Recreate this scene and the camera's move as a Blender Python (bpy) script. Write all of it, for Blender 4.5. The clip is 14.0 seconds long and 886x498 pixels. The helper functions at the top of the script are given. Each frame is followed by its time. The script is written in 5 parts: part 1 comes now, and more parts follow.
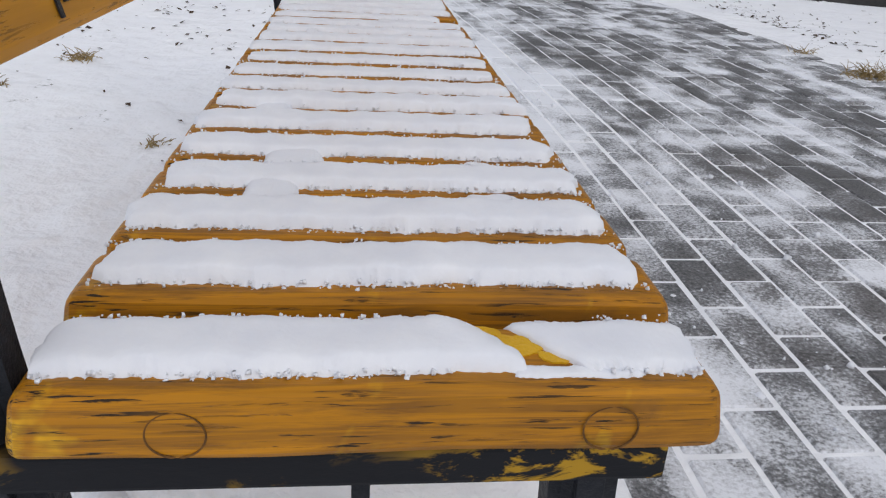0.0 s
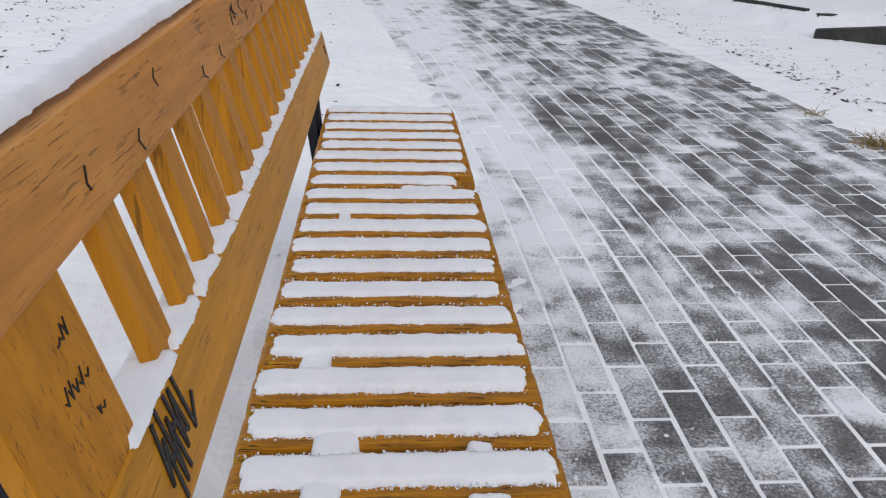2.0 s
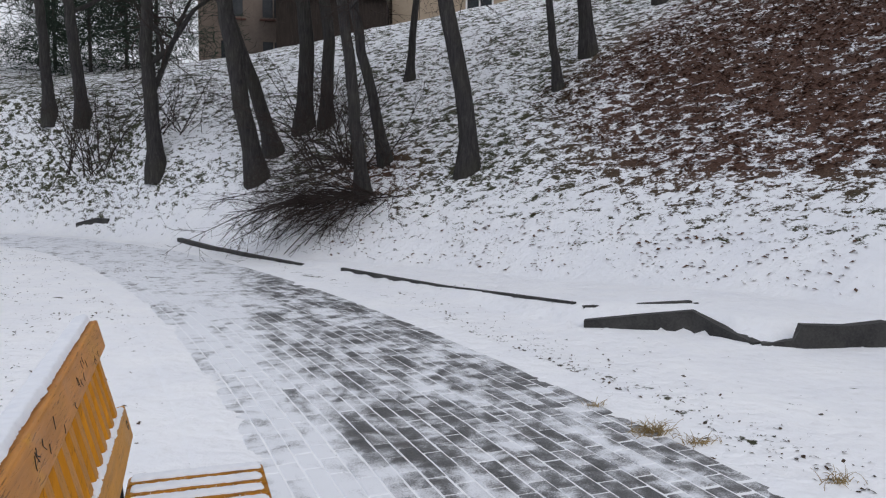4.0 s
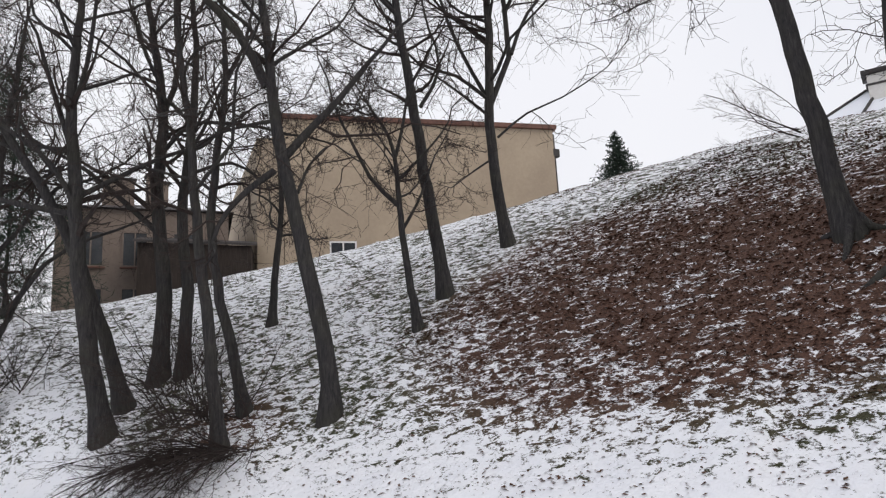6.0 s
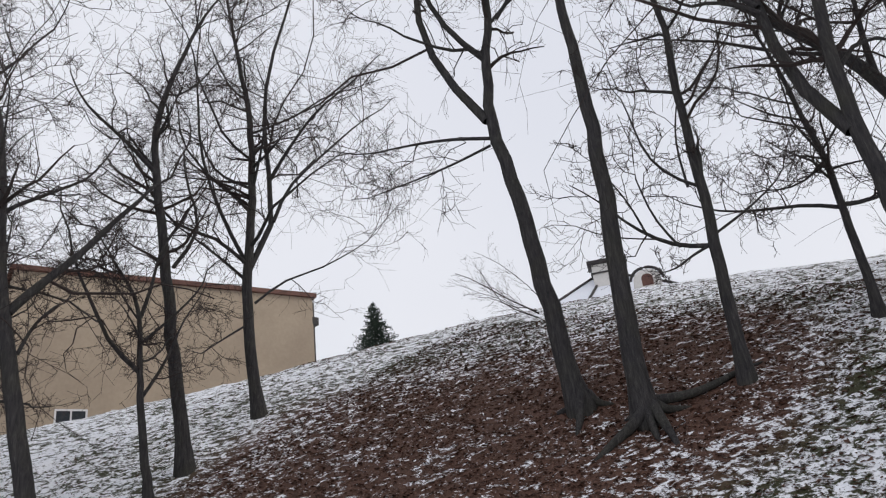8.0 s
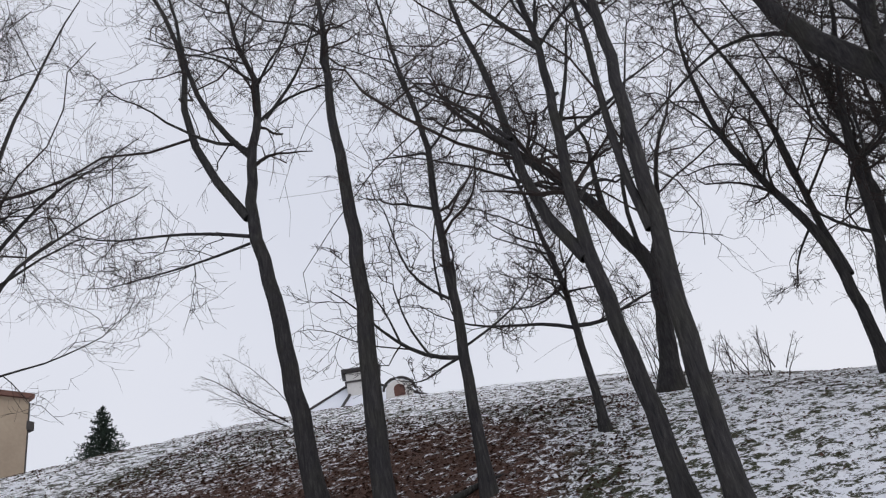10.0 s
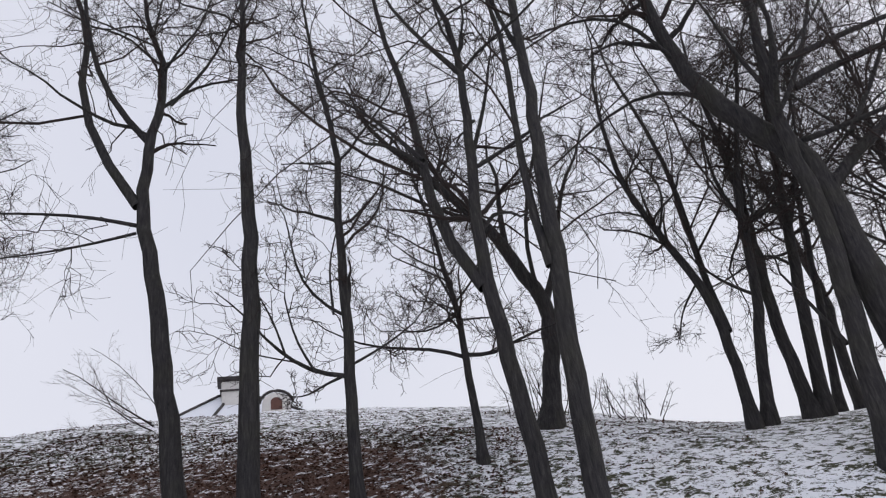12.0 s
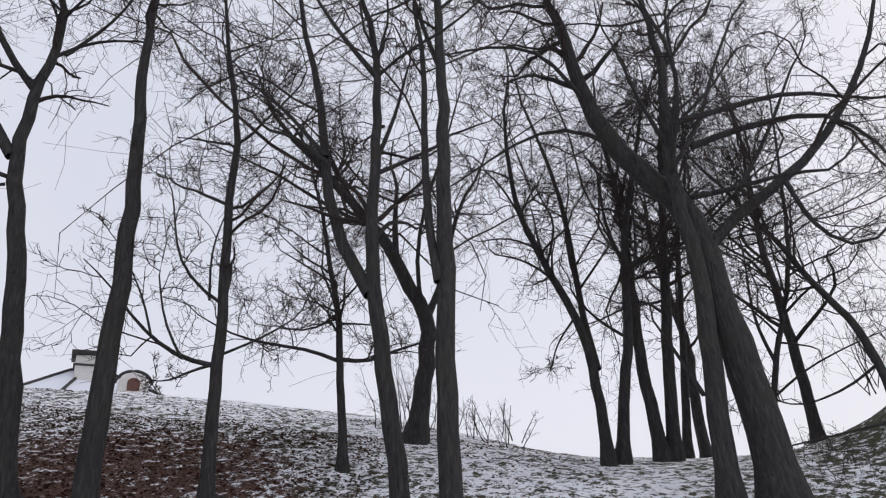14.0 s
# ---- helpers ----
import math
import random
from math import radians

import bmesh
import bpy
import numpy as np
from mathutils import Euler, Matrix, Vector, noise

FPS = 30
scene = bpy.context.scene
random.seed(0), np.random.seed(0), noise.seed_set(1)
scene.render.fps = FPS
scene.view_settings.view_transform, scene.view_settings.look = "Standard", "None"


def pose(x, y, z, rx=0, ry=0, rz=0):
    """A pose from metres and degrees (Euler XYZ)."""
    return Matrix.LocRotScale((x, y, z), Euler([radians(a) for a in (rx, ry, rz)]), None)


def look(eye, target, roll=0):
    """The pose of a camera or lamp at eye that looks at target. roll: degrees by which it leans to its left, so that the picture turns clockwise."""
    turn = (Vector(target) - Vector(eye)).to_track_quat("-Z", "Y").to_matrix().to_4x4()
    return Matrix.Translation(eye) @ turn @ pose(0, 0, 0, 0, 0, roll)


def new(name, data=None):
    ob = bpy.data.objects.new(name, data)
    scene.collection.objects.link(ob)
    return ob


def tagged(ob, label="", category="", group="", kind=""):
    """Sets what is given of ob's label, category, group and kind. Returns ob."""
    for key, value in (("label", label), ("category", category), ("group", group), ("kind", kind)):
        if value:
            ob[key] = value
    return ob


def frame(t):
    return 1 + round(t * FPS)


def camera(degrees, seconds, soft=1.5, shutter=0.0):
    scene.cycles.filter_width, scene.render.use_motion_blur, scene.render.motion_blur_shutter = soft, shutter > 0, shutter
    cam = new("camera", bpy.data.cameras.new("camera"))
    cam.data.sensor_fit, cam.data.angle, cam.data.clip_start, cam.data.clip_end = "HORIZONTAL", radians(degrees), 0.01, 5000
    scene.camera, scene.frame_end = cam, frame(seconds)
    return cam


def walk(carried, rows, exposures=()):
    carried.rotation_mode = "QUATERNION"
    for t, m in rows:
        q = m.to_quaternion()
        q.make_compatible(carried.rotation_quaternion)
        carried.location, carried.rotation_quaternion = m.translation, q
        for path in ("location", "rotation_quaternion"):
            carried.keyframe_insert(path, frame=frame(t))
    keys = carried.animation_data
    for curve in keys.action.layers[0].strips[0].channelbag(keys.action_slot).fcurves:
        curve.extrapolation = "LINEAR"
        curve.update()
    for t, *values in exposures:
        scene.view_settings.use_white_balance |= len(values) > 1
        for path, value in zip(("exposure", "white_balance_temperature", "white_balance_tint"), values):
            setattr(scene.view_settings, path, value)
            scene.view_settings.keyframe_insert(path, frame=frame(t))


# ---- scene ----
cam = camera(59.7, 14.0, soft=1.2)
PATH = [
    (0, (-0.003, -0.33, 0.692), (0.216, 1.463, -0.165), 3.5),
    (0.5, (0.01, -0.308, 0.81), (0.215, 1.341, -0.302), 4.6),
    (1, (0.014, -0.313, 0.935), (0.186, 1.314, -0.215), 3.5),
    (1.5, (0.01, -0.331, 1.006), (0.17, 1.392, 0.002), 2.8),
    (2, (-0.005, -0.368, 1.067), (0.145, 1.429, 0.201), 2.1),
    (2.5, (-0.006, -0.406, 1.125), (0.199, 1.457, 0.425), 2.0),
    (3, (-0.011, -0.422, 1.195), (0.319, 1.481, 0.674), 1.8),
    (3.5, (-0.025, -0.443, 1.244), (0.46, 1.46, 0.865), 1.8),
    (4, (-0.009, -0.454, 1.297), (0.624, 1.435, 1.131), 0.3),
    (4.2, (0.01, -0.471, 1.317), (0.716, 1.398, 1.225), -0.7),
    (6.3, (0.181, -0.57, 1.508), (1.14, 1.122, 1.975), -3.4),
    (6.5, (0.186, -0.578, 1.51), (1.175, 1.088, 2.007), -3.6),
    (7, (0.183, -0.582, 1.522), (1.276, 0.973, 2.143), -4.2),
    (7.5, (0.222, -0.553, 1.542), (1.458, 0.849, 2.255), -5.6),
    (8, (0.281, -0.53, 1.558), (1.644, 0.709, 2.337), -6.7),
    (8.5, (0.336, -0.51, 1.579), (1.812, 0.563, 2.397), -7.7),
    (9, (0.373, -0.488, 1.595), (1.929, 0.385, 2.5), -9.4),
    (9.2, (0.387, -0.482, 1.593), (1.964, 0.332, 2.515), -10.1),
    (11.3, (0.637, -0.316, 1.677), (2.34, 0.173, 2.603), -10.8),
    (11.5, (0.647, -0.303, 1.681), (2.353, 0.163, 2.615), -10.3),
    (12, (0.681, -0.285, 1.694), (2.402, 0.101, 2.636), -9.3),
    (12.5, (0.719, -0.249, 1.713), (2.465, 0.002, 2.657), -8.5),
    (13, (0.745, -0.232, 1.725), (2.501, -0.057, 2.667), -7.6),
    (13.5, (0.762, -0.23, 1.733), (2.523, -0.088, 2.669), -6.5),
    (14, (0.772, -0.239, 1.739), (2.539, -0.135, 2.67), -5.2),
]
walk(cam, [(t, look(eye, target, roll)) for t, eye, target, roll in PATH],
     exposures=[(0, 0.0, 6500, 10), (2.0, 0.0, 6500, 10), (3.0, -0.06, 6450, 10), (4.2, -0.05, 6400, 10), (6.4, 0.25, 6750, 11), (7.5, 0.15, 6650, 11),
                (9.0, -0.04, 6450, 11), (11.5, -0.02, 6400, 14), (14.0, -0.02, 6400, 14)])

# ---- world and light ----
world = bpy.data.worlds.new("overcast")
scene.world = world
world.use_nodes = True
wn, wl = world.node_tree.nodes, world.node_tree.links
wn.clear()
sky = wn.new("ShaderNodeTexSky")
sky.sky_type, sky.sun_disc = "NISHITA", False
sky.sun_elevation, sky.sun_rotation = radians(32), radians(150)
sky.air_density, sky.dust_density = 2.0, 6.0
sky_dim = wn.new("ShaderNodeVectorMath")
sky_dim.operation = "SCALE"
sky_dim.inputs["Scale"].default_value = 0.1
# the cloud layer: broad soft light and dark swells
cl_co = wn.new("ShaderNodeTexCoord")
cl_no = wn.new("ShaderNodeTexNoise")
cl_no.inputs["Scale"].default_value, cl_no.inputs["Detail"].default_value = 1.6, 3
cl_ra = wn.new("ShaderNodeValToRGB")
cl_ra.color_ramp.elements[0].position, cl_ra.color_ramp.elements[0].color = 0.3, (0.75, 0.778, 0.86, 1)
cl_ra.color_ramp.elements[1].position, cl_ra.color_ramp.elements[1].color = 0.7, (0.84, 0.86, 0.925, 1)
wmix = wn.new("ShaderNodeMixRGB")
wmix.inputs[0].default_value = 0.9
bg = wn.new("ShaderNodeBackground")
bg.inputs["Strength"].default_value = 1.0
wo = wn.new("ShaderNodeOutputWorld")
wl.new(sky.outputs[0], sky_dim.inputs[0])
wl.new(cl_co.outputs["Generated"], cl_no.inputs["Vector"])
wl.new(cl_no.outputs["Fac"], cl_ra.inputs[0])
wl.new(sky_dim.outputs[0], wmix.inputs[1])
wl.new(cl_ra.outputs[0], wmix.inputs[2])
wl.new(wmix.outputs[0], bg.inputs[0])
wl.new(bg.outputs[0], wo.inputs[0])

sun = new("sun", bpy.data.lights.new("sun", "SUN"))
sun.data.energy, sun.data.angle, sun.data.color = 0.6, radians(30), (1.0, 0.97, 0.93)
sun.matrix_world = look((6, -9, 9), (0, 0, 0))


# ---- materials ----
class Mat:
    """A node material with a few short-hands."""

    def __init__(self, name):
        self.m = bpy.data.materials.new(name)
        self.m.use_nodes = True
        self.n, self.l = self.m.node_tree.nodes, self.m.node_tree.links
        self.bsdf = self.n["Principled BSDF"]

    def node(self, kind, **values):
        nd = self.n.new(kind)
        for key, v in values.items():
            nd.inputs[key].default_value = v
        return nd

    def link(self, a, b):
        self.l.new(a, b)

    def coords(self, which, scale=(1, 1, 1)):
        if which == "World":
            src = self.n.new("ShaderNodeNewGeometry").outputs["Position"]
        else:
            src = self.n.new("ShaderNodeTexCoord").outputs[which]
        mp = self.n.new("ShaderNodeMapping")
        mp.inputs["Scale"].default_value = scale
        self.link(src, mp.inputs["Vector"])
        return mp.outputs[0]

    def noise(self, vec, scale, detail=4, rough=0.55, distort=0.0):
        nd = self.node("ShaderNodeTexNoise", Scale=scale, Detail=detail, Roughness=rough, Distortion=distort)
        self.link(vec, nd.inputs["Vector"])
        return nd.outputs["Fac"]

    def ramp(self, fac, *stops):
        nd = self.n.new("ShaderNodeValToRGB")
        el = nd.color_ramp.elements
        while len(el) < len(stops):
            el.new(0.5)
        for e, (pos, col) in zip(el, stops):
            e.position = pos
            e.color = (col, col, col, 1) if isinstance(col, (int, float)) else (*col, 1)
        self.link(fac, nd.inputs[0])
        return nd.outputs[0]

    def mix(self, fac, a, b, blend="MIX"):
        nd = self.n.new("ShaderNodeMixRGB")
        nd.blend_type = blend
        for sock, v in zip(nd.inputs, (fac, a, b)):
            if isinstance(v, (int, float)):
                sock.default_value = v if sock.type == "VALUE" else (v, v, v, 1)
            elif isinstance(v, tuple):
                sock.default_value = (*v, 1)
            else:
                self.link(v, sock)
        return nd.outputs[0]

    def math(self, op, a, b=0.0, clamp=False):
        nd = self.n.new("ShaderNodeMath")
        nd.operation, nd.use_clamp = op, clamp
        for sock, v in zip(nd.inputs, (a, b)):
            if isinstance(v, (int, float)):
                sock.default_value = v
            else:
                self.link(v, sock)
        return nd.outputs[0]

    def attr(self, name):
        nd = self.n.new("ShaderNodeAttribute")
        nd.attribute_name = name
        return nd.outputs["Fac"]

    def done(self, color, rough=0.7, bump=None, strength=0.4, distance=0.01, spec=None):
        for sock, v in (("Base Color", color), ("Roughness", rough)):
            if isinstance(v, (int, float)):
                self.bsdf.inputs[sock].default_value = v
            elif isinstance(v, tuple):
                self.bsdf.inputs[sock].default_value = (*v, 1)
            else:
                self.link(v, self.bsdf.inputs[sock])
        if spec is not None:
            self.bsdf.inputs["Specular IOR Level"].default_value = spec
        if bump is not None:
            b = self.node("ShaderNodeBump", Strength=strength, Distance=distance)
            self.link(bump, b.inputs["Height"])
            self.link(b.outputs[0], self.bsdf.inputs["Normal"])
        return self.m


def snow_material():
    a = Mat("snow")
    v = a.coords("World")
    fine = a.noise(v, 220, 3)
    lump = a.noise(v, 26, 4)
    h = a.math("ADD", fine, a.math("MULTIPLY", lump, 2.0))
    col = a.mix(a.ramp(lump, (0.3, 0.0), (0.75, 1.0)), (0.75, 0.775, 0.84), (0.83, 0.85, 0.895))
    return a.done(col, 0.75, h, 0.16, 0.004, spec=0.25)


def ground_material():
    """Snow over grass and leaf litter; how much litter shows is told by the attribute 'litter'."""
    a = Mat("snowy_ground")
    v = a.coords("World")
    vs = a.coords("World", (1.0, 1.0, 2.2))
    clump = a.noise(vs, 4.6, 5, 0.66, 0.6)
    fine = a.noise(vs, 19, 4, 0.66)
    big = a.noise(v, 0.55, 3)
    field = a.math("ADD", a.math("MULTIPLY", clump, 0.66), a.math("MULTIPLY", fine, 0.34))
    lit = a.math("ADD", a.attr("litter"), a.math("MULTIPLY", a.math("SUBTRACT", big, 0.5), 0.16))
    edge = a.math("SUBTRACT", lit, field)
    mask = a.ramp(a.math("ADD", a.math("MULTIPLY", edge, 10.0), 0.5), (0.25, 0.0), (0.75, 1.0))
    leaf = a.ramp(a.noise(v, 34, 4, 0.7), (0.28, (0.022, 0.015, 0.013)), (0.44, (0.075, 0.041, 0.031)),
                  (0.60, (0.13, 0.068, 0.047)), (0.8, (0.27, 0.18, 0.135)))
    grass = a.ramp(a.noise(v, 60, 3), (0.3, (0.02, 0.022, 0.012)), (0.7, (0.085, 0.085, 0.045)))
    soil = a.mix(a.ramp(a.attr("leafy"), (0.35, 0.0), (0.65, 1.0)), grass, leaf)
    white = a.mix(a.ramp(a.noise(v, 1.7, 4), (0.3, 0.0), (0.7, 1.0)), (0.86, 0.875, 0.92), (0.92, 0.93, 0.955))
    dust = a.mix(a.math("MULTIPLY", a.ramp(a.noise(v, 11, 4), (0.5, 0.0), (0.8, 1.0)), 0.10), white, (0.45, 0.42, 0.38))
    col = a.mix(mask, dust, soil)
    h = a.math("ADD", a.math("MULTIPLY", a.noise(v, 7, 4, 0.5), 2.6), a.math("MULTIPLY", fine, 0.7))
    return a.done(col, 0.85, h, 0.42, 0.035, spec=0.2)


def paver_material():
    """Grey-brown paving block with wind-blown powder snow lying over it in drifts."""
    a = Mat("paver")
    v = a.coords("World")
    swept = a.coords("World", (0.9, 0.42, 1))
    info = a.n.new("ShaderNodeObjectInfo")
    geo = a.n.new("ShaderNodeNewGeometry")
    pick = a.math("FRACT", a.math("ADD", info.outputs["Random"], geo.outputs["Random Per Island"]))
    stone = a.ramp(pick, (0.0, (0.040, 0.041, 0.045)), (0.45, (0.075, 0.075, 0.079)), (0.8, (0.068, 0.060, 0.058)), (1.0, (0.10, 0.086, 0.080)))
    grit = a.noise(v, 110, 4, 0.75)
    stone = a.mix(0.6, stone, a.ramp(grit, (0.38, 0.014), (0.68, 0.19)))
    drift = a.noise(swept, 2.6, 4, 0.6, 0.7)
    small = a.noise(v, 6.5, 3, 0.55, 0.4)
    speck = a.noise(v, 130, 3, 0.7)
    cover = a.math("ADD", a.math("MULTIPLY", drift, 0.34), a.math("ADD", a.math("MULTIPLY", small, 0.36), a.math("MULTIPLY", speck, 0.24)))
    cover = a.math("ADD", cover, a.math("MULTIPLY", a.math("SUBTRACT", pick, 0.5), 0.06))
    # powder blown out from under the bench lies thicker beside it
    xyz = a.n.new("ShaderNodeSeparateXYZ")
    a.link(v, xyz.inputs[0])
    beside = a.ramp(a.math("ADD", xyz.outputs[0], a.math("MULTIPLY", a.math("SUBTRACT", small, 0.5), 0.5)), (0.45, 1.0), (0.95, 0.0))
    cover = a.math("ADD", cover, a.math("MULTIPLY", beside, 0.08))
    # the cover is set lower at the near end, low y, and higher beyond
    near_end = a.ramp(a.math("ADD", a.math("MULTIPLY", xyz.outputs[1], 0.2), a.math("MULTIPLY", a.math("SUBTRACT", drift, 0.5), 0.3)), (0.12, 1.0), (0.5, 0.0))
    cover = a.math("ADD", cover, a.math("SUBTRACT", 0.018, a.math("MULTIPLY", near_end, 0.034)))
    mask = a.ramp(cover, (0.425, 0.03), (0.470, 0.20), (0.505, 0.66), (0.560, 0.98))
    col = a.mix(mask, stone, (0.82, 0.84, 0.89))
    h = a.math("ADD", grit, a.math("MULTIPLY", mask, 1.5))
    return a.done(col, a.ramp(mask, (0.0, 0.5), (1.0, 0.8)), h, 0.4, 0.006, spec=0.35)


def wood_material(name, axis, tone=(0.56, 0.235, 0.016), faded=0.25, cracks=0.5, rot=0.25, weather=0.04, bright=0.0):
    """Amber paint on timber: grain along the axis, black cracks, rubbed and dirty patches."""
    a = Mat(name)
    long = [26.0, 26.0, 26.0]
    long[axis] = 1.6
    v = a.coords("Object")
    g = a.coords("Object", tuple(long))
    grain = a.noise(g, 2.2, 5, 0.6, 0.3)
    thin = [120.0, 120.0, 120.0]
    thin[axis] = 7.0
    streak = a.noise(a.coords("Object", tuple(thin)), 2.4, 4, 0.65, 0.4)
    patch = a.noise(v, 6.5, 4, 0.6)
    dirt = a.noise(v, 17, 5, 0.7)
    dark = tuple(c * 0.62 for c in tone)
    col = a.mix(a.ramp(grain, (0.3, 0.0), (0.75, 1.0)), dark, tone)
    col = a.mix(a.math("MULTIPLY", a.ramp(patch, (0.5, 0.0), (0.75, 1.0)), faded), col, (0.60, 0.33, 0.10))
    worn = a.ramp(a.math("ADD", a.math("MULTIPLY", dirt, 0.6), a.math("MULTIPLY", grain, 0.5)), (0.62, 0.0), (0.72, 1.0))
    col = a.mix(a.math("MULTIPLY", worn, rot), col, (0.09, 0.06, 0.035))
    yellow = a.ramp(a.noise(v, 9, 4, 0.65, 0.4), (0.58, 0.0), (0.64, 1.0))
    col = a.mix(a.math("MULTIPLY", yellow, bright), col, (0.72, 0.40, 0.012))
    broad = list(long)
    broad[axis] = 0.9
    old = a.noise(a.coords("Object", tuple(c * 2.6 for c in broad)), 2.0, 6, 0.72, 0.6)
    old = a.math("MULTIPLY", a.ramp(old, (0.40, 0.0), (0.54, 1.0)), a.ramp(a.noise(v, 5.0, 4, 0.6), (0.36, 0.15), (0.58, 1.0)))
    col = a.mix(a.math("MULTIPLY", old, weather), col, (0.10, 0.045, 0.014))
    split = a.ramp(streak, (0.375, 1.0), (0.415, 0.0))
    split = a.math("MULTIPLY", split, a.ramp(a.noise(v, 9, 3), (0.36, 0.0), (0.52, 1.0)))
    col = a.mix(a.math("MULTIPLY", split, cracks), col, (0.02, 0.012, 0.006))
    h = a.math("SUBTRACT", grain, a.math("MULTIPLY", split, 1.2))
    return a.done(col, a.ramp(patch, (0.3, 0.42), (0.7, 0.62)), h, 0.35, 0.003, spec=0.25)


def bark_material(name="bark", moss=0.35):
    a = Mat(name)
    v = a.coords("Object")
    g = a.coords("Object", (14, 14, 2.2))
    ridge = a.noise(g, 1.6, 6, 0.68, 0.5)
    col = a.ramp(ridge, (0.28, (0.015, 0.015, 0.017)), (0.55, (0.046, 0.043, 0.043)), (0.8, (0.098, 0.090, 0.086)))
    col = a.mix(a.math("MULTIPLY", a.ramp(a.noise(v, 1.3, 4), (0.45, 0.0), (0.7, 1.0)), moss), col, (0.055, 0.055, 0.034))
    return a.done(col, 0.88, ridge, 0.8, 0.03, spec=0.2)


def plain_material(name, low, high, scale=3.0, rough=0.8, bump=0.3, axis=(1, 1, 1), metal=0.0, spec=0.3):
    """A surface of two close tones, blotched at two scales."""
    a = Mat(name)
    v = a.coords("Object", axis)
    big, fine = a.noise(v, scale, 4), a.noise(v, scale * 14, 4, 0.65)
    f = a.math("ADD", a.math("MULTIPLY", big, 0.6), a.math("MULTIPLY", fine, 0.4))
    col = a.mix(a.ramp(f, (0.36, 0.0), (0.64, 1.0)), low, high)
    a.bsdf.inputs["Metallic"].default_value = metal
    return a.done(col, rough, fine, bump, 0.01, spec=spec)


M_SNOW = snow_material()
M_GROUND = ground_material()
M_PAVER = paver_material()
M_SLAT = wood_material("amber_slat", 0, (0.58, 0.24, 0.005), 0.05, 1.0, 0.4, 0.66, 0.8)
M_BOARD = wood_material("amber_board", 1, (0.64, 0.285, 0.014), 0.14, 0.5, 0.15, 0.06)
M_TOPBOARD = wood_material("faded_board", 1, (0.66, 0.28, 0.055), 0.6, 0.6, 0.25, 0.10, 0.25)
M_BATTEN = wood_material("amber_batten", 2, (0.60, 0.245, 0.008), 0.08, 0.5, 0.10)
M_YELLOW = plain_material("yellow_paint", (0.58, 0.32, 0.010), (0.74, 0.44, 0.016), 30, 0.55)
M_PLUG = plain_material("stained_joint", (0.07, 0.032, 0.008), (0.20, 0.09, 0.015), 60, 0.7)
M_INK = plain_material("black_marker", (0.008, 0.008, 0.01), (0.02, 0.018, 0.018), 20, 0.5)
M_STEEL = plain_material("dark_paint", (0.008, 0.010, 0.014), (0.022, 0.024, 0.030), 8, 0.5, spec=0.15)
def bearer_material():
    a = Mat("dark_paint_with_drips")
    v = a.coords("Object")
    f = a.noise(a.coords("Object", (1, 1, 2.2)), 22, 5, 0.7, 0.5)
    near = a.ramp(a.noise(v, 7, 3), (0.42, 0.0), (0.58, 1.0))
    col = a.mix(a.math("MULTIPLY", a.ramp(f, (0.5, 0.0), (0.56, 1.0)), near), (0.012, 0.013, 0.016), (0.38, 0.22, 0.02))
    return a.done(col, 0.55, f, 0.3, 0.003, spec=0.12)


M_BEARER = bearer_material()
M_BARK = bark_material()
M_TWIG = plain_material("twig_bark", (0.022, 0.016, 0.014), (0.050, 0.038, 0.034), 2.0, 0.9)
M_DRY = plain_material("dry_grass", (0.20, 0.14, 0.06), (0.38, 0.28, 0.13), 9, 0.85)
M_LEAF = plain_material("dead_leaf", (0.022, 0.016, 0.012), (0.10, 0.062, 0.040), 14, 0.85)
M_HILL_LEAF = plain_material("brown_leaf", (0.030, 0.018, 0.014), (0.17, 0.088, 0.058), 9, 0.85)
M_CONCRETE = plain_material("wet_concrete", (0.020, 0.020, 0.021), (0.065, 0.063, 0.060), 3.5, 0.7)
M_PLASTER = plain_material("tan_plaster", (0.33, 0.265, 0.20), (0.41, 0.335, 0.25), 0.5, 0.9, 0.15)
M_PLASTER_B = plain_material("grey_brown_plaster", (0.17, 0.135, 0.115), (0.24, 0.195, 0.165), 0.6, 0.9, 0.15)
M_ROOF = plain_material("rusty_sheet", (0.10, 0.045, 0.035), (0.17, 0.085, 0.065), 1.5, 0.6)
M_DARKROOF = plain_material("dark_sheet", (0.025, 0.023, 0.024), (0.06, 0.052, 0.05), 1.5, 0.6)
M_WHITE = plain_material("white_plaster", (0.62, 0.60, 0.57), (0.74, 0.72, 0.69), 0.7, 0.9, 0.1)
M_DARKWOOD = plain_material("dark_boards", (0.016, 0.012, 0.010), (0.040, 0.030, 0.025), 3, 0.85, 0.4, (6, 6, 0.6))
M_GLASS = plain_material("dark_glass", (0.02, 0.024, 0.03), (0.05, 0.055, 0.06), 0.8, 0.12, 0.0, spec=0.6)
M_FRAME = plain_material("white_frame", (0.6, 0.6, 0.6), (0.72, 0.72, 0.72), 5, 0.5)
M_POLE = plain_material("maroon_paint", (0.030, 0.010, 0.010), (0.070, 0.026, 0.024), 6, 0.6)
M_BOX = plain_material("orange_box", (0.42, 0.19, 0.10), (0.52, 0.26, 0.15), 12, 0.6)
M_NEEDLE = plain_material("fir_needles", (0.012, 0.022, 0.016), (0.035, 0.055, 0.038), 4, 0.85)


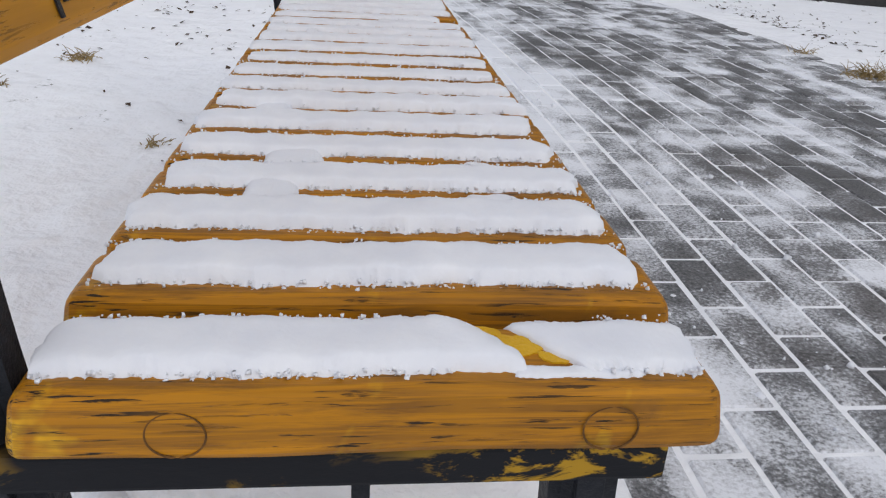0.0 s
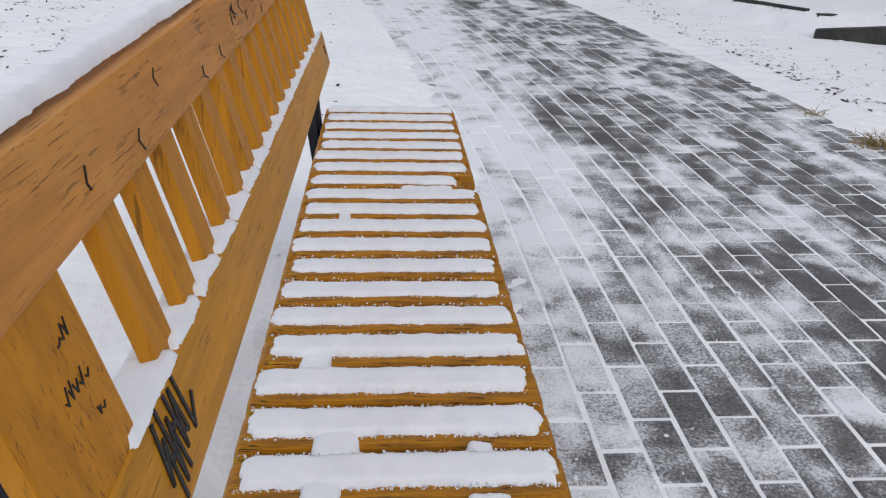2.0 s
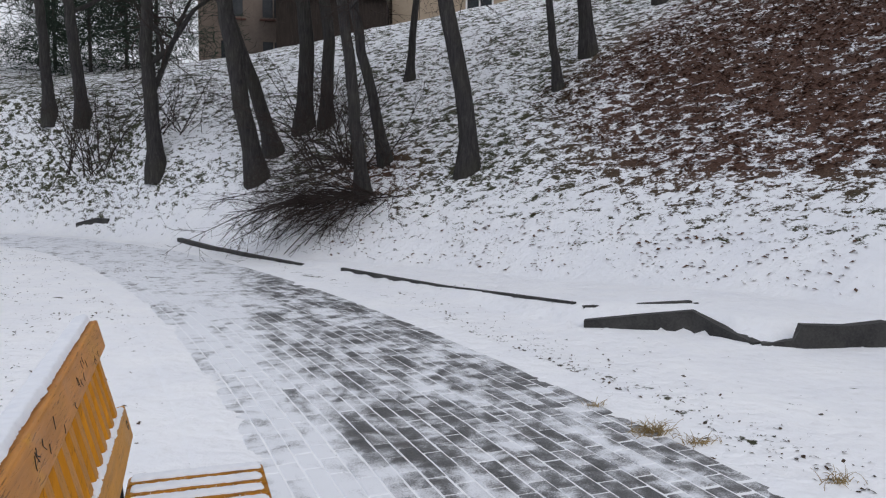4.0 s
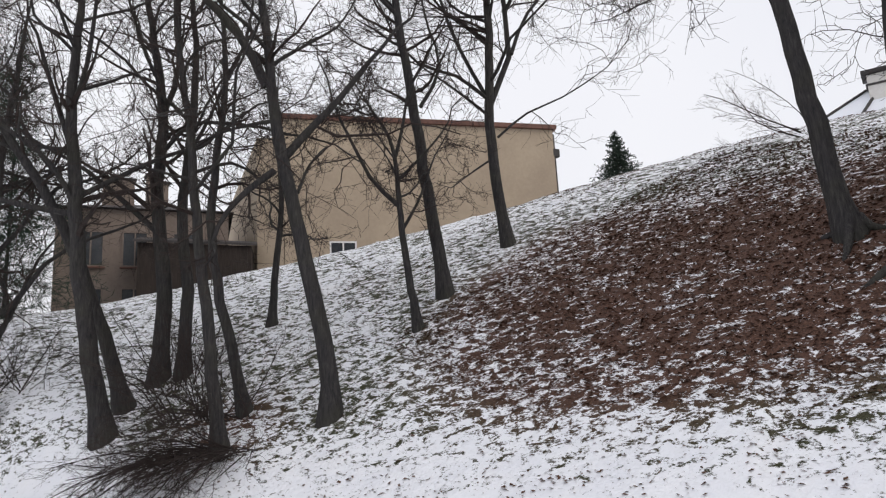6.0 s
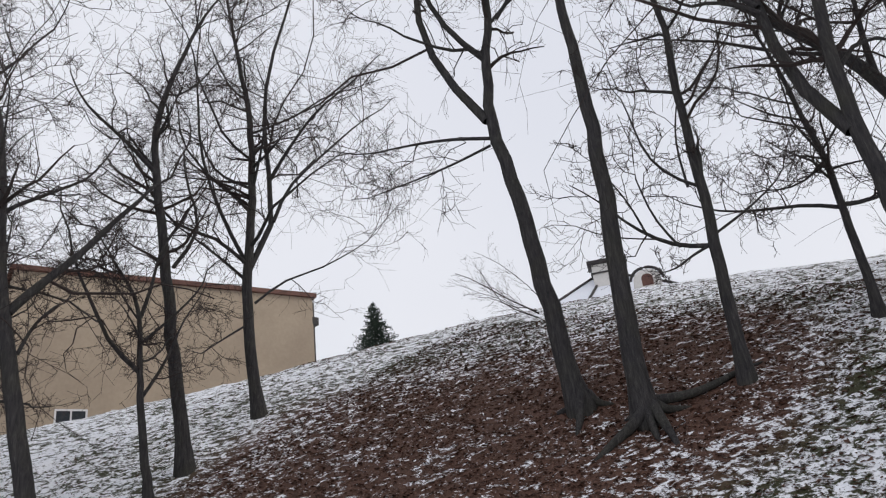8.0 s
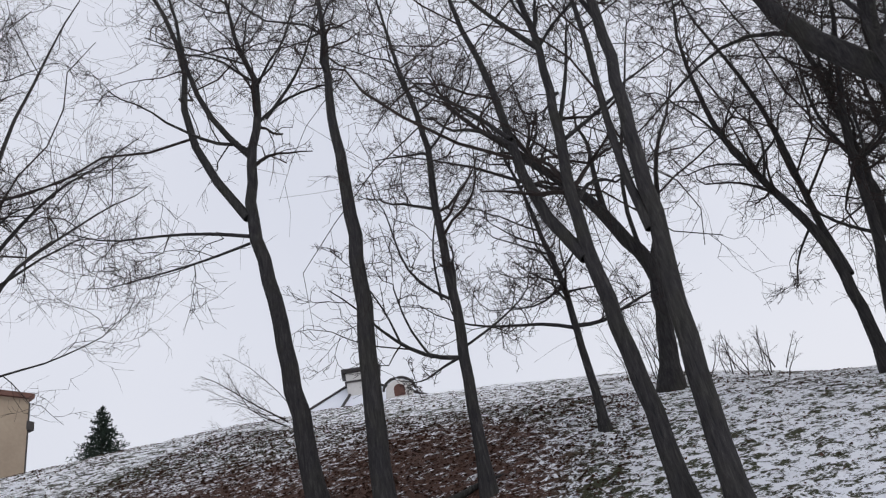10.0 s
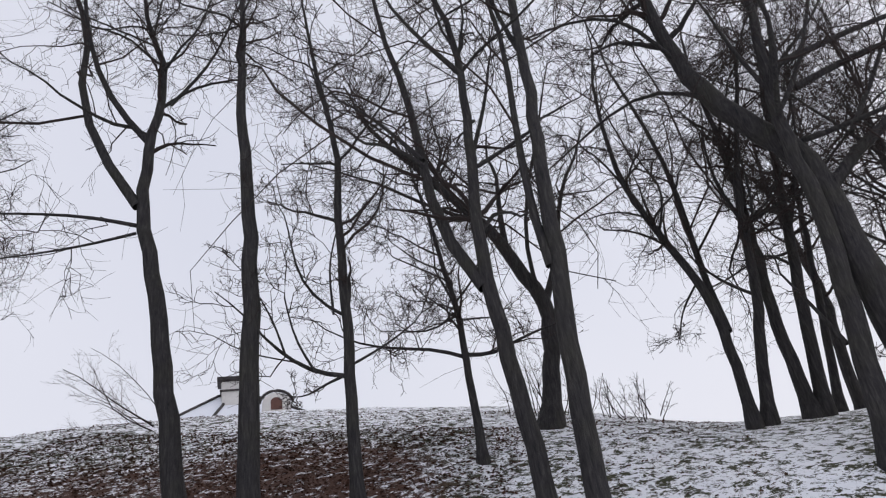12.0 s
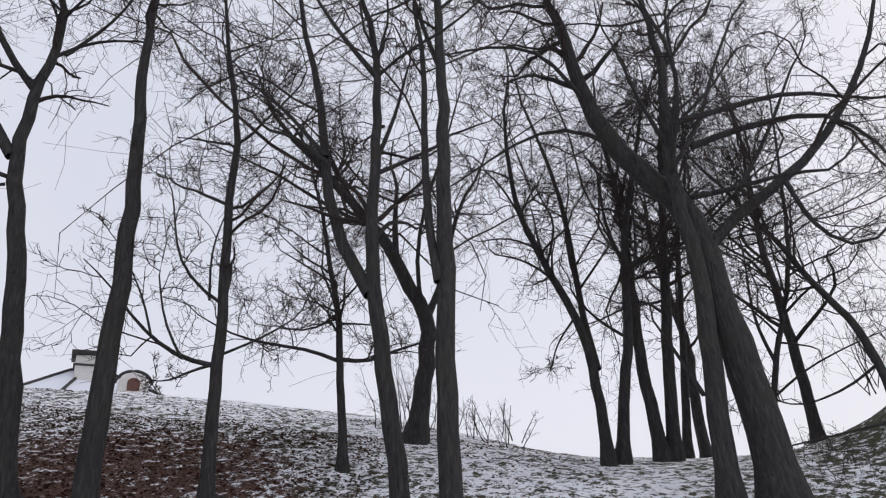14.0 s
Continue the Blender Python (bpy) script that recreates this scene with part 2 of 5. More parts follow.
# ---- mesh helpers ----
def mesh_from(name, verts, quads=None, tris=None, smooth=False):
    """A mesh from arrays of vertices, quads and triangles."""
    me = bpy.data.meshes.new(name)
    verts = np.asarray(verts, np.float32)
    quads = np.zeros((0, 4), np.int32) if quads is None or len(quads) == 0 else np.asarray(quads, np.int32)
    tris = np.zeros((0, 3), np.int32) if tris is None or len(tris) == 0 else np.asarray(tris, np.int32)
    loops = np.concatenate([quads.ravel(), tris.ravel()])
    starts = np.concatenate([np.arange(len(quads)) * 4, len(quads) * 4 + np.arange(len(tris)) * 3])
    me.vertices.add(len(verts))
    me.vertices.foreach_set("co", verts.ravel())
    me.loops.add(len(loops))
    me.loops.foreach_set("vertex_index", loops.astype(np.int32))
    me.polygons.add(len(starts))
    me.polygons.foreach_set("loop_start", starts.astype(np.int32))
    me.update(calc_edges=True)
    me.polygons.foreach_set("use_smooth", np.full(len(starts), smooth))
    return me


def empty(name, loc=(0, 0, 0), rz=0.0):
    ob = new(name)
    ob.matrix_world = pose(*loc, 0, 0, rz)
    ob.empty_display_size = 0.1
    return ob


def put(name, me, material, parent=None, label=""):
    ob = new(name, me)
    me.materials.append(material)
    if parent is not None:
        ob.parent = parent
    if label:
        ob["label"] = label
    return ob


def part(name, bm, material, parent=None, label="", smooth=False):
    """Links a bmesh as one mesh object under a thing or a part."""
    me = bpy.data.meshes.new(name)
    bm.to_mesh(me)
    bm.free()
    if smooth:
        me.polygons.foreach_set("use_smooth", np.full(len(me.polygons), True))
    return put(name, me, material, parent, label)


def box_bm(x0, x1, y0, y1, z0, z1, bevel=0.0, segments=2, bm=None):
    own = bm is None
    bm = bmesh.new() if own else bm
    made = bmesh.ops.create_cube(bm, size=1.0)["verts"]
    bmesh.ops.scale(bm, vec=(x1 - x0, y1 - y0, z1 - z0), verts=made)
    bmesh.ops.translate(bm, vec=((x0 + x1) / 2, (y0 + y1) / 2, (z0 + z1) / 2), verts=made)
    if bevel:
        bmesh.ops.bevel(bm, geom=bm.edges[:], offset=bevel, segments=segments, profile=0.6, affect="EDGES")
    return bm


def tubes(P, R, sides):
    """Vertices and quads of tubes along the polylines P (n, m, 3) with radii R (n, m)."""
    n, m, _ = P.shape
    t = np.gradient(P, axis=1)
    t /= np.linalg.norm(t, axis=2, keepdims=True) + 1e-9
    ref = np.where(np.abs(t[:, :1, 2:3]) > 0.9, np.array([[[1.0, 0, 0]]]), np.array([[[0, 0, 1.0]]]))
    u = np.cross(t, np.broadcast_to(ref, t.shape))
    u /= np.linalg.norm(u, axis=2, keepdims=True) + 1e-9
    w = np.cross(t, u)
    a = np.arange(sides) * 2 * np.pi / sides
    ring = P[:, :, None] + R[:, :, None, None] * (np.cos(a)[:, None] * u[:, :, None] + np.sin(a)[:, None] * w[:, :, None])
    i = np.arange(n)[:, None, None] * m * sides
    j = np.arange(m - 1)[None, :, None] * sides
    k = np.arange(sides)[None, None, :]
    k2 = (k + 1) % sides
    quads = np.stack([i + j + k, i + j + k2, i + j + sides + k2, i + j + sides + k], -1).reshape(-1, 4)
    return ring.reshape(-1, 3), quads


def join(pieces):
    """Joins (vertices, quads) pairs."""
    vs, qs, off = [], [], 0
    for v, q in pieces:
        vs.append(v), qs.append(q + off)
        off += len(v)
    return np.concatenate(vs), np.concatenate(qs)


def along(points, n):
    """The polyline through the points, rounded and cut into n equal steps."""
    p = np.asarray(points, float)
    for _ in range(2):
        cut = np.empty((2 * len(p), 3))
        cut[0], cut[-1] = p[0], p[-1]
        cut[1:-1:2], cut[2:-1:2] = 0.75 * p[:-1] + 0.25 * p[1:], 0.25 * p[:-1] + 0.75 * p[1:]
        p = cut
    s = np.r_[0, np.cumsum(np.linalg.norm(np.diff(p, axis=0), axis=1))]
    q = np.linspace(0, s[-1], n)
    return np.stack([np.interp(q, s, p[:, c]) for c in range(3)], 1)


# ---- the lie of the land ----
def softplus(v, k):
    return k * np.logaddexp(0, v / k)


BANK = [(-9.0, 26.5), (-3.0, 22.5), (-0.3, 17.2), (1.98, 11.3), (3.40, 5.90), (4.27, 5.23), (4.52, 4.62), (5.38, 4.3), (7.6, 5.7), (10.8, 8.4), (14.0, 30.0), (-9.0, 36.0)]


def bank_depth(x, y):
    """Signed distance to the edge of the raised bank behind the drain wall: positive on the bank."""
    inside = np.zeros(np.shape(x), bool)
    far = np.full(np.shape(x), 1e9)
    for (ax, ay), (bx, by) in zip(BANK, BANK[1:] + BANK[:1]):
        cross = ((ay > y) != (by > y)) & (x < (bx - ax) * (y - ay) / (by - ay + 1e-12) + ax)
        inside ^= cross
        t = np.clip(((x - ax) * (bx - ax) + (y - ay) * (by - ay)) / ((bx - ax) ** 2 + (by - ay) ** 2), 0, 1)
        far = np.minimum(far, np.hypot(x - ax - t * (bx - ax), y - ay - t * (by - ay)))
    return np.where(inside, far, -far)


def hill(x, y):
    """The wooded hillside over the flat park lawn."""
    cx, cy = np.clip(x, -30, 34), np.clip(y, -16, 34)
    r = 0.65 * cx + 0.286 * cy - 5.301 + 0.015 * cx * cx - 0.016 * cx * cy + 0.006 * cy * cy
    h = softplus(r, 0.115)
    cap = 15.576 - 0.538 * (cx - 15) + 0.386 * (cy - 10) + 0.033 * (cx - 15) ** 2
    h = np.maximum(h - softplus(h - cap, 6.946), 0) - 0.5 * softplus(np.hypot(x, y) - 24, 1.2)
    # the crest falls away a little towards the east
    d, side = np.hypot(x, y), np.clip((x - 0.25 * y) / 6, 0, 1)
    fall = np.clip((d - 13) / 8, 0, 1)
    h = h - 0.22 * np.clip((y + 9) / 6.5, 0, 1) * fall * fall * (3 - 2 * fall) * side * (1 + 1.3 * np.exp(-(((y + 1.6) / 2.6) ** 2)))
    mound = 4.35 * np.exp(-(((x - 16.8) / 4.5) ** 2 + ((y + 12.4) / 4.0) ** 2))
    near = np.clip((path_away(x, y) - 1.25) / 1.6, 0, 1)
    return np.maximum(h, 0) * near * near * (3 - 2 * near) + mound


def waves(x, y):
    """Small swells and tussocks of the ground."""
    return 0.5 * np.sin(1.9 * x + 0.7 * np.sin(1.3 * y)) * np.sin(1.5 * y + 0.9 * np.sin(1.1 * x)) + 0.3 * np.sin(4.3 * x + 2.1 * y) * np.sin(3.7 * y - 1.3 * x) + 0.2 * np.sin(9.1 * x - 3 * y) * np.sin(8.3 * y + 2 * x)


CENTRE = along([(1.38, -6, 0), (1.38, 0, 0), (1.36, 2.6, 0), (1.14, 5, 0), (0.74, 7.8, 0), (0.18, 10.5, 0), (-0.65, 13.5, 0), (-1.85, 16.6, 0), (-4.2, 20.2, 0), (-8.5, 23.6, 0), (-17, 26.5, 0), (-40, 28, 0)], 600)
TURN_S = np.r_[0, np.cumsum(np.linalg.norm(np.diff(CENTRE, axis=0), axis=1))]
HALF = 1.03


def path_point(s, u):
    """A place on the paved path: s metres along it, u metres to the right of its middle."""
    p = np.stack([np.interp(s, TURN_S, CENTRE[:, c]) for c in range(2)], -1)
    q = np.stack([np.interp(np.add(s, 0.15), TURN_S, CENTRE[:, c]) for c in range(2)], -1)
    d = (q - p) / (np.linalg.norm(q - p, axis=-1, keepdims=True) + 1e-9)
    return p + np.stack([d[..., 1], -d[..., 0]], -1) * np.asarray(u)[..., None], d


def path_away(x, y):
    """Distance from the middle line of the path."""
    best = np.full(np.shape(x), 1e9)
    for a, b in zip(CENTRE[:-8:8], CENTRE[8::8]):
        t = np.clip(((x - a[0]) * (b[0] - a[0]) + (y - a[1]) * (b[1] - a[1])) / ((b[0] - a[0]) ** 2 + (b[1] - a[1]) ** 2), 0, 1)
        best = np.minimum(best, np.hypot(x - a[0] - t * (b[0] - a[0]), y - a[1] - t * (b[1] - a[1])))
    return best


def ground_z(x, y):
    x, y = np.asarray(x, float), np.asarray(y, float)
    away = path_away(x, y)
    off = np.clip((away - HALF - 0.05) / 0.35, 0, 1)
    h = hill(x, y)
    lift = 0.05 * np.clip(bank_depth(x, y) / 0.06 + 0.5, 0, 1) + 0.13 * np.clip(bank_depth(x, y) / 0.06 + 0.5, 0, 1) * np.exp(-(((x - 5) / 2.6) ** 2 + ((y - 5.6) / 2.2) ** 2))
    rough = 0.022 + 0.035 * np.clip(h / 1.0, 0, 1)
    open_air = np.clip((away - HALF - 0.1) / 0.5, 0, 1)
    # trodden, lumpy snow behind the bench
    trodden = np.clip((0.1 - x) / 0.3, 0, 1) * np.clip((x + 1.3) / 0.4, 0, 1) * np.clip((y + 0.4) / 0.3, 0, 1) * np.clip((2.6 - y) / 0.5, 0, 1)
    h = h + trodden * (0.020 * waves(4.1 * x + 1.3, 3.3 * y) + 0.010 * waves(9.0 * x, 8.0 * y + 2.0))
    return np.where(off > 0, h + 0.018 * off + lift + rough * waves(x, y) * open_air, 0) - 0.004


def steps(parts):
    """Coordinates from (start, stop, step) stretches."""
    return np.unique(np.round(np.concatenate([np.arange(a, b, s) for a, b, s in parts]), 4))


def build_ground():
    xs = steps([(-400, -60, 40), (-60, -16, 4), (-16, -5, 0.6), (-5, -1.1, 0.13), (-1.1, -0.1, 0.035), (-0.1, 16, 0.13), (16, 36, 0.35), (36, 70, 4), (70, 401, 40)])
    ys = steps([(-400, -60, 40), (-60, -18, 4), (-18, -12, 0.6), (-12, -3, 0.3), (-3, -0.2, 0.13), (-0.2, 2.3, 0.035), (2.3, 20, 0.13), (20, 38, 0.35), (38, 70, 4), (70, 401, 40)])
    X, Y = np.meshgrid(xs, ys)
    Z = ground_z(X, Y)
    n = len(xs)
    i = (np.arange(len(ys) - 1)[:, None] * n + np.arange(n - 1)[None, :]).ravel()
    me = mesh_from("ground", np.stack([X, Y, Z], -1).reshape(-1, 3), np.stack([i, i + 1, i + n + 1, i + n], 1), smooth=True)
    H = hill(X, Y)
    slope = np.clip((H - 0.03) / 1.5, 0, 1) ** 0.5
    brown = np.exp(-(((X - 10.2) / 4.4) ** 2 + ((Y - 10.2) / 5.0) ** 2)) + 1.1 * np.exp(-(((X - 12.8) / 2.9) ** 2 + ((Y - 5.8) / 2.5) ** 2)) + 0.5 * np.exp(-(((X - 3.2) / 1.6) ** 2 + ((Y - 14.2) / 2.2) ** 2))
    litter = 0.33 + (0.146 + 0.01 * np.clip((3 - Y) / 4, 0, 1)) * slope + 0.10 * np.clip(brown, 0, 1.1) * slope
    near = np.clip(1.5 - np.abs(path_away(X, Y) - HALF - 0.35) / 0.22, 0, 1)
    brown = brown + 0.9 * np.exp(-(((X - 16.5) / 4.0) ** 2 + ((Y + 11.5) / 3.5) ** 2))
    litter += 0.23 * np.exp(-(((X - 16.5) / 4.5) ** 2 + ((Y + 11.5) / 4.0) ** 2))
    litter += 0.035 * (X < -1.0) * (Y > 1.5) * (Y < 30)
    litter += 0.07 * near * (X > 1.3) * (H < 0.3)
    litter -= 0.05 * (bank_depth(X, Y) > 0) * (1 - slope)
    for name, value in (("litter", litter), ("leafy", np.clip(brown * 1.2, 0, 1))):
        at = me.attributes.new(name, "FLOAT", "POINT")
        at.data.foreach_set("value", value.astype(np.float32).ravel())
    ob = put("ground", me, M_GROUND)
    return tagged(ob, "thin snow over lawn and leaf-strewn hillside", "ground", kind="structure")


ground = build_ground()


# ---- bench ----
SEAT_L, SEAT_R, SEAT_TOP, PITCH, SLATS = -0.191, 0.213, 0.452, 0.09, 22
SEAT_Y = 0.014
FRONT_SAG = 0.009  # the first timber sits lower than the rest


def seat_slat_bm(seed):
    """A rounded timber across the seat, its ends sloped and worn."""
    rng = random.Random(seed)
    bm = box_bm(SEAT_L, SEAT_R, 0.0, 0.068, SEAT_TOP - 0.047, SEAT_TOP, 0.011, 4)
    bmesh.ops.subdivide_edges(bm, edges=[e for e in bm.edges if abs(e.verts[0].co.x - e.verts[1].co.x) > 0.2], cuts=14)
    for v in bm.verts:
        k = (v.co.z - (SEAT_TOP - 0.047)) / 0.047
        end = max(0.0, abs(v.co.x - 0.011) - 0.180)
        v.co.x -= math.copysign(end, v.co.x) * 0.55 * max(0, k - 0.35)
        v.co.z += 0.0018 * noise.noise((v.co.x * 9, seed * 3.1, v.co.y * 20))
        v.co.y += 0.0016 * noise.noise((v.co.x * 7, seed * 1.7 + 9, v.co.z * 20))
        v.co.z -= 0.006 * (end / 0.02) * max(0, k - 0.5)
        if seed == 14 and v.co.x > SEAT_R - 0.06:
            # one timber has lost its end
            v.co.x -= (0.034 + 0.006 * noise.noise((v.co.y * 60, v.co.z * 60, 3.0))) * (v.co.x - SEAT_R + 0.06) / 0.06
            v.co.z -= 0.006
    bmesh.ops.rotate(bm, cent=(0, 0.03, SEAT_TOP), matrix=Matrix.Rotation(rng.uniform(-0.006, 0.006), 3, "Z"), verts=bm.verts)
    return bm


def back_at(h):
    """A place on the backrest's front plane, at height h."""
    return -0.165 - 0.26 * (h - 0.63), h


def board_drop(y):
    """The top board hangs lower towards the near end."""
    return -0.021 * (BACK_Y1 - y)


def back_frame():
    up = Vector((-0.26, 0, 1)).normalized()
    front = Vector((up.z, 0, -up.x))
    return up, front


def leaning_bm(y0, y1, h0, h1, depth, inset=0.0, bevel=0.006, clip_corner=0.0):
    """A board in the leaning backrest, from height h0 to h1, its front face inset metres behind the plane."""
    up, front = back_frame()
    a = Vector((back_at(h0)[0], 0, h0))
    length = (h1 - h0) / up.z
    bm = box_bm(-depth, 0, y0, y1, 0, length, bevel, 2)
    if clip_corner:
        for v in bm.verts:
            low = max(0, clip_corner - v.co.z)
            v.co.y += low * (1 if v.co.y < (y0 + y1) / 2 else -1)
    turn = Matrix((front, Vector((0, 1, 0)), up)).transposed().to_4x4()
    bmesh.ops.transform(bm, matrix=Matrix.Translation(a - front * inset) @ turn, verts=bm.verts)
    return bm


def ribbon_bm(points, width, lift, thick=0.0012):
    """A painted stroke: a thin flat ribbon along the points in the backrest's plane, given as (y, height)."""
    up, front = back_frame()
    bm = bmesh.new()
    P = [Vector((back_at(h)[0], y, h)) + front * lift for y, h in points]
    for a, b in zip(P, P[1:]):
        d = (b - a).normalized()
        side = d.cross(front).normalized() * width / 2
        a, b = a - d * width * 0.3, b + d * width * 0.3
        vs = [bm.verts.new(p) for p in (a - side, a + side, b + side, b - side)]
        top = [bm.verts.new(v.co + front * thick) for v in vs]
        bm.faces.new(top)
        for i in range(4):
            bm.faces.new((vs[i], vs[(i + 1) % 4], top[(i + 1) % 4], top[i]))
    bmesh.ops.recalc_face_normals(bm, faces=bm.faces[:])
    return bm


def ring_bm(y, h, r, lift=0.0006):
    up, front = back_frame()
    pts = [(y + r * math.cos(a), h + r * up.z * math.sin(a)) for a in np.linspace(0, 2 * math.pi, 15)]
    return ribbon_bm(pts, 0.0016, lift)


def steel_bm(points, wide, deep):
    """A bent flat bar in an x-z plane: points are (x, z); wide along y, deep across the bend."""
    bm = bmesh.new()
    P = along([(x, 0, z) for x, z in points], 22)
    rings = []
    T = np.gradient(P, axis=0)
    for p, t in zip(P, T):
        t = Vector(t).normalized()
        nrm = Vector((t.z, 0, -t.x))
        p = Vector(p)
        rings.append([bm.verts.new(p + nrm * sx * deep / 2 + Vector((0, sy * wide / 2, 0))) for sx, sy in ((-1, -1), (1, -1), (1, 1), (-1, 1))])
    for a, b in zip(rings, rings[1:]):
        for i in range(4):
            bm.faces.new((a[i], a[(i + 1) % 4], b[(i + 1) % 4], b[i]))
    bm.faces.new(rings[0]), bm.faces.new(rings[-1][::-1])
    bmesh.ops.recalc_face_normals(bm, faces=bm.faces[:])
    bmesh.ops.bevel(bm, geom=[e for e in bm.edges if len(e.link_faces) == 2 and e.calc_face_angle() > 1.0], offset=0.014, segments=3, affect="EDGES")
    return bm


BACK_Y0, BACK_Y1 = -0.032, 1.868


def build_bench():
    bench = tagged(empty("bench"), "amber-painted slatted park bench dusted with snow, on dark steel legs", "bench")
    for k in range(SLATS):
        ob = part("slat", seat_slat_bm(k), M_SLAT, bench)
        ob.location.y = k * PITCH + SEAT_Y
        ob.location.z = -FRONT_SAG if k == 0 else 0
    for x in (-0.100, 0.142):
        a = np.linspace(0, 2 * math.pi, 33)
        loop = np.stack([x + 0.0162 * np.cos(a), np.full(33, SEAT_Y - 0.0008), SEAT_TOP - FRONT_SAG - 0.028 + 0.0148 * np.sin(a)], 1)
        v, q = tubes(loop[None], np.interp(np.arange(33), [0, 9, 20, 32], [0.0007, 0.0003, 0.0008, 0.0007])[None], 5)
        put("plug_joint", mesh_from("plug_joint", v, q), M_PLUG, bench, "dark round joint of a bolt plug")
    # chips of brighter paint bared by the sweep
    for x, y, w, d, seed in ((0.092, 0.045, 0.017, 0.010, 1), (0.112, 0.030, 0.010, 0.005, 2), (0.078, 0.060, 0.009, 0.004, 3)):
        bm = bmesh.new()
        ring = []
        for i in range(22):
            t = 2 * math.pi * i / 22
            g = 1 + 0.45 * noise.noise((math.cos(t) * 1.7, math.sin(t) * 1.7, seed * 3.3))
            px, py = w * g * math.cos(t), d * g * math.sin(t)
            ring.append(bm.verts.new((x + px * 0.85 + py * 0.5, SEAT_Y + y - px * 0.5 + py * 0.85, SEAT_TOP - FRONT_SAG + 0.0009)))
        face = bm.faces.new(ring)
        bmesh.ops.extrude_face_region(bm, geom=[face])
        for v in ring:
            v.co.z -= 0.004
        bmesh.ops.recalc_face_normals(bm, faces=bm.faces[:])
        part("paint_chip", bm, M_YELLOW, bench, "chip of bright yellow paint")
    part("lower_board", leaning_bm(BACK_Y0, BACK_Y1, 0.608, 0.697, 0.044, 0, 0.006, 0.022), M_BOARD, bench, "amber board scrawled with black marker")
    upper = leaning_bm(BACK_Y0, BACK_Y1, 0.866, 0.945, 0.044, 0, 0.006)
    for v in upper.verts:
        v.co.x -= 0.26 * board_drop(v.co.y)
        v.co.z += board_drop(v.co.y)
    part("upper_board", upper, M_TOPBOARD, bench, "faded orange-amber top board, scratched")
    edges = [(BACK_Y0 + 0.002, 0.094)] + [(0.177 + 0.0958 * k, 0.225 + 0.0958 * k) for k in range(17)]
    for y0, y1 in edges:
        if y1 < BACK_Y1:
            part("batten", leaning_bm(y0, y1, 0.690, 0.872, 0.016, 0.008 if y0 > 0 else 0.003, 0.003), M_BATTEN, bench)
    # steel supports: foot, bent upright behind the back, seat bearer
    for y in (0.05, 1.87):
        leg = part("rear_leg", steel_bm([(-0.15, 0.0), (-0.185, 0.2), (-0.215, 0.42), (-0.225, 0.60), (-0.265, 0.80), (-0.30, 0.925)], 0.05, 0.045), M_STEEL, bench)
        leg.location.y = y
        fore = part("front_leg", steel_bm([(0.15, 0.0), (0.145, 0.2), (0.14, 0.385)], 0.05, 0.045), M_STEEL, bench)
        fore.location.y = y
        part("bearer", box_bm(-0.205, 0.185, y - 0.027, y + 0.023, SEAT_TOP - 0.084, SEAT_TOP - 0.0575, 0.003), M_BEARER, bench)
    for x in (-0.12, 0.14):
        part("side_rail", box_bm(x - 0.018, x + 0.018, 0.06, 1.93, SEAT_TOP - 0.074, SEAT_TOP - 0.049, 0.003), M_STEEL, bench)
    brace = part("brace", box_bm(-0.006, 0.006, 0.05, 0.062, 0.0, SEAT_TOP - 0.074, 0.002), M_STEEL, bench)
    # marker scrawl on the lower board, scribble on the first batten, bolt ring
    strokes = [
        [(0.105, 0.690), (0.098, 0.640), (0.112, 0.672), (0.110, 0.618)],
        [(0.118, 0.694), (0.122, 0.625), (0.130, 0.678), (0.136, 0.628)],
        [(0.140, 0.692), (0.146, 0.640), (0.152, 0.690), (0.158, 0.648), (0.143, 0.655)],
        [(0.166, 0.694), (0.172, 0.640), (0.190, 0.662)],
        [(0.112, 0.650), (0.138, 0.668)],
    ]
    for pts in strokes:
        part("marker_stroke", ribbon_bm(pts, 0.0048, 0.0006), M_INK, bench)
    for y, h in ((0.038, 0.656), (1.80, 0.656)):
        part("bolt_ring", ring_bm(y, h, 0.0125), M_INK, bench)
    rng = random.Random(5)
    for row, (h, n) in enumerate(((0.835, 6), (0.800, 3), (0.768, 5), (0.742, 2))):
        y = 0.072
        for k in range(n):
            w = rng.uniform(0.004, 0.007)
            pts = [(y, h + rng.uniform(-0.004, 0.006)), (y - w * 0.6, h - 0.006), (y - w, h + rng.uniform(-0.006, 0.004))]
            part("scribble", ribbon_bm(pts, 0.0014, -0.0034), M_INK, bench)
            y -= w + 0.002
    for k in range(26):
        y, h = rng.uniform(0.0, 1.7), rng.uniform(0.885, 0.93)
        h += board_drop(y)
        part("scratch", ribbon_bm([(y, h), (y + rng.uniform(-0.010, 0.006), h - rng.uniform(0.004, 0.012)), (y + rng.uniform(-0.012, 0.012), h - rng.uniform(0.012, 0.022))], rng.uniform(0.0007, 0.0014), 0.0006), M_INK, bench)
    return bench


# the ground lets the far end sink a little
LEAN = Matrix.Translation((0, 0.014, 0.43)) @ Matrix.Rotation(-0.015, 4, "X") @ Matrix.Translation((0, -0.014, -0.43))
bench = build_bench()
bench.matrix_world = LEAN


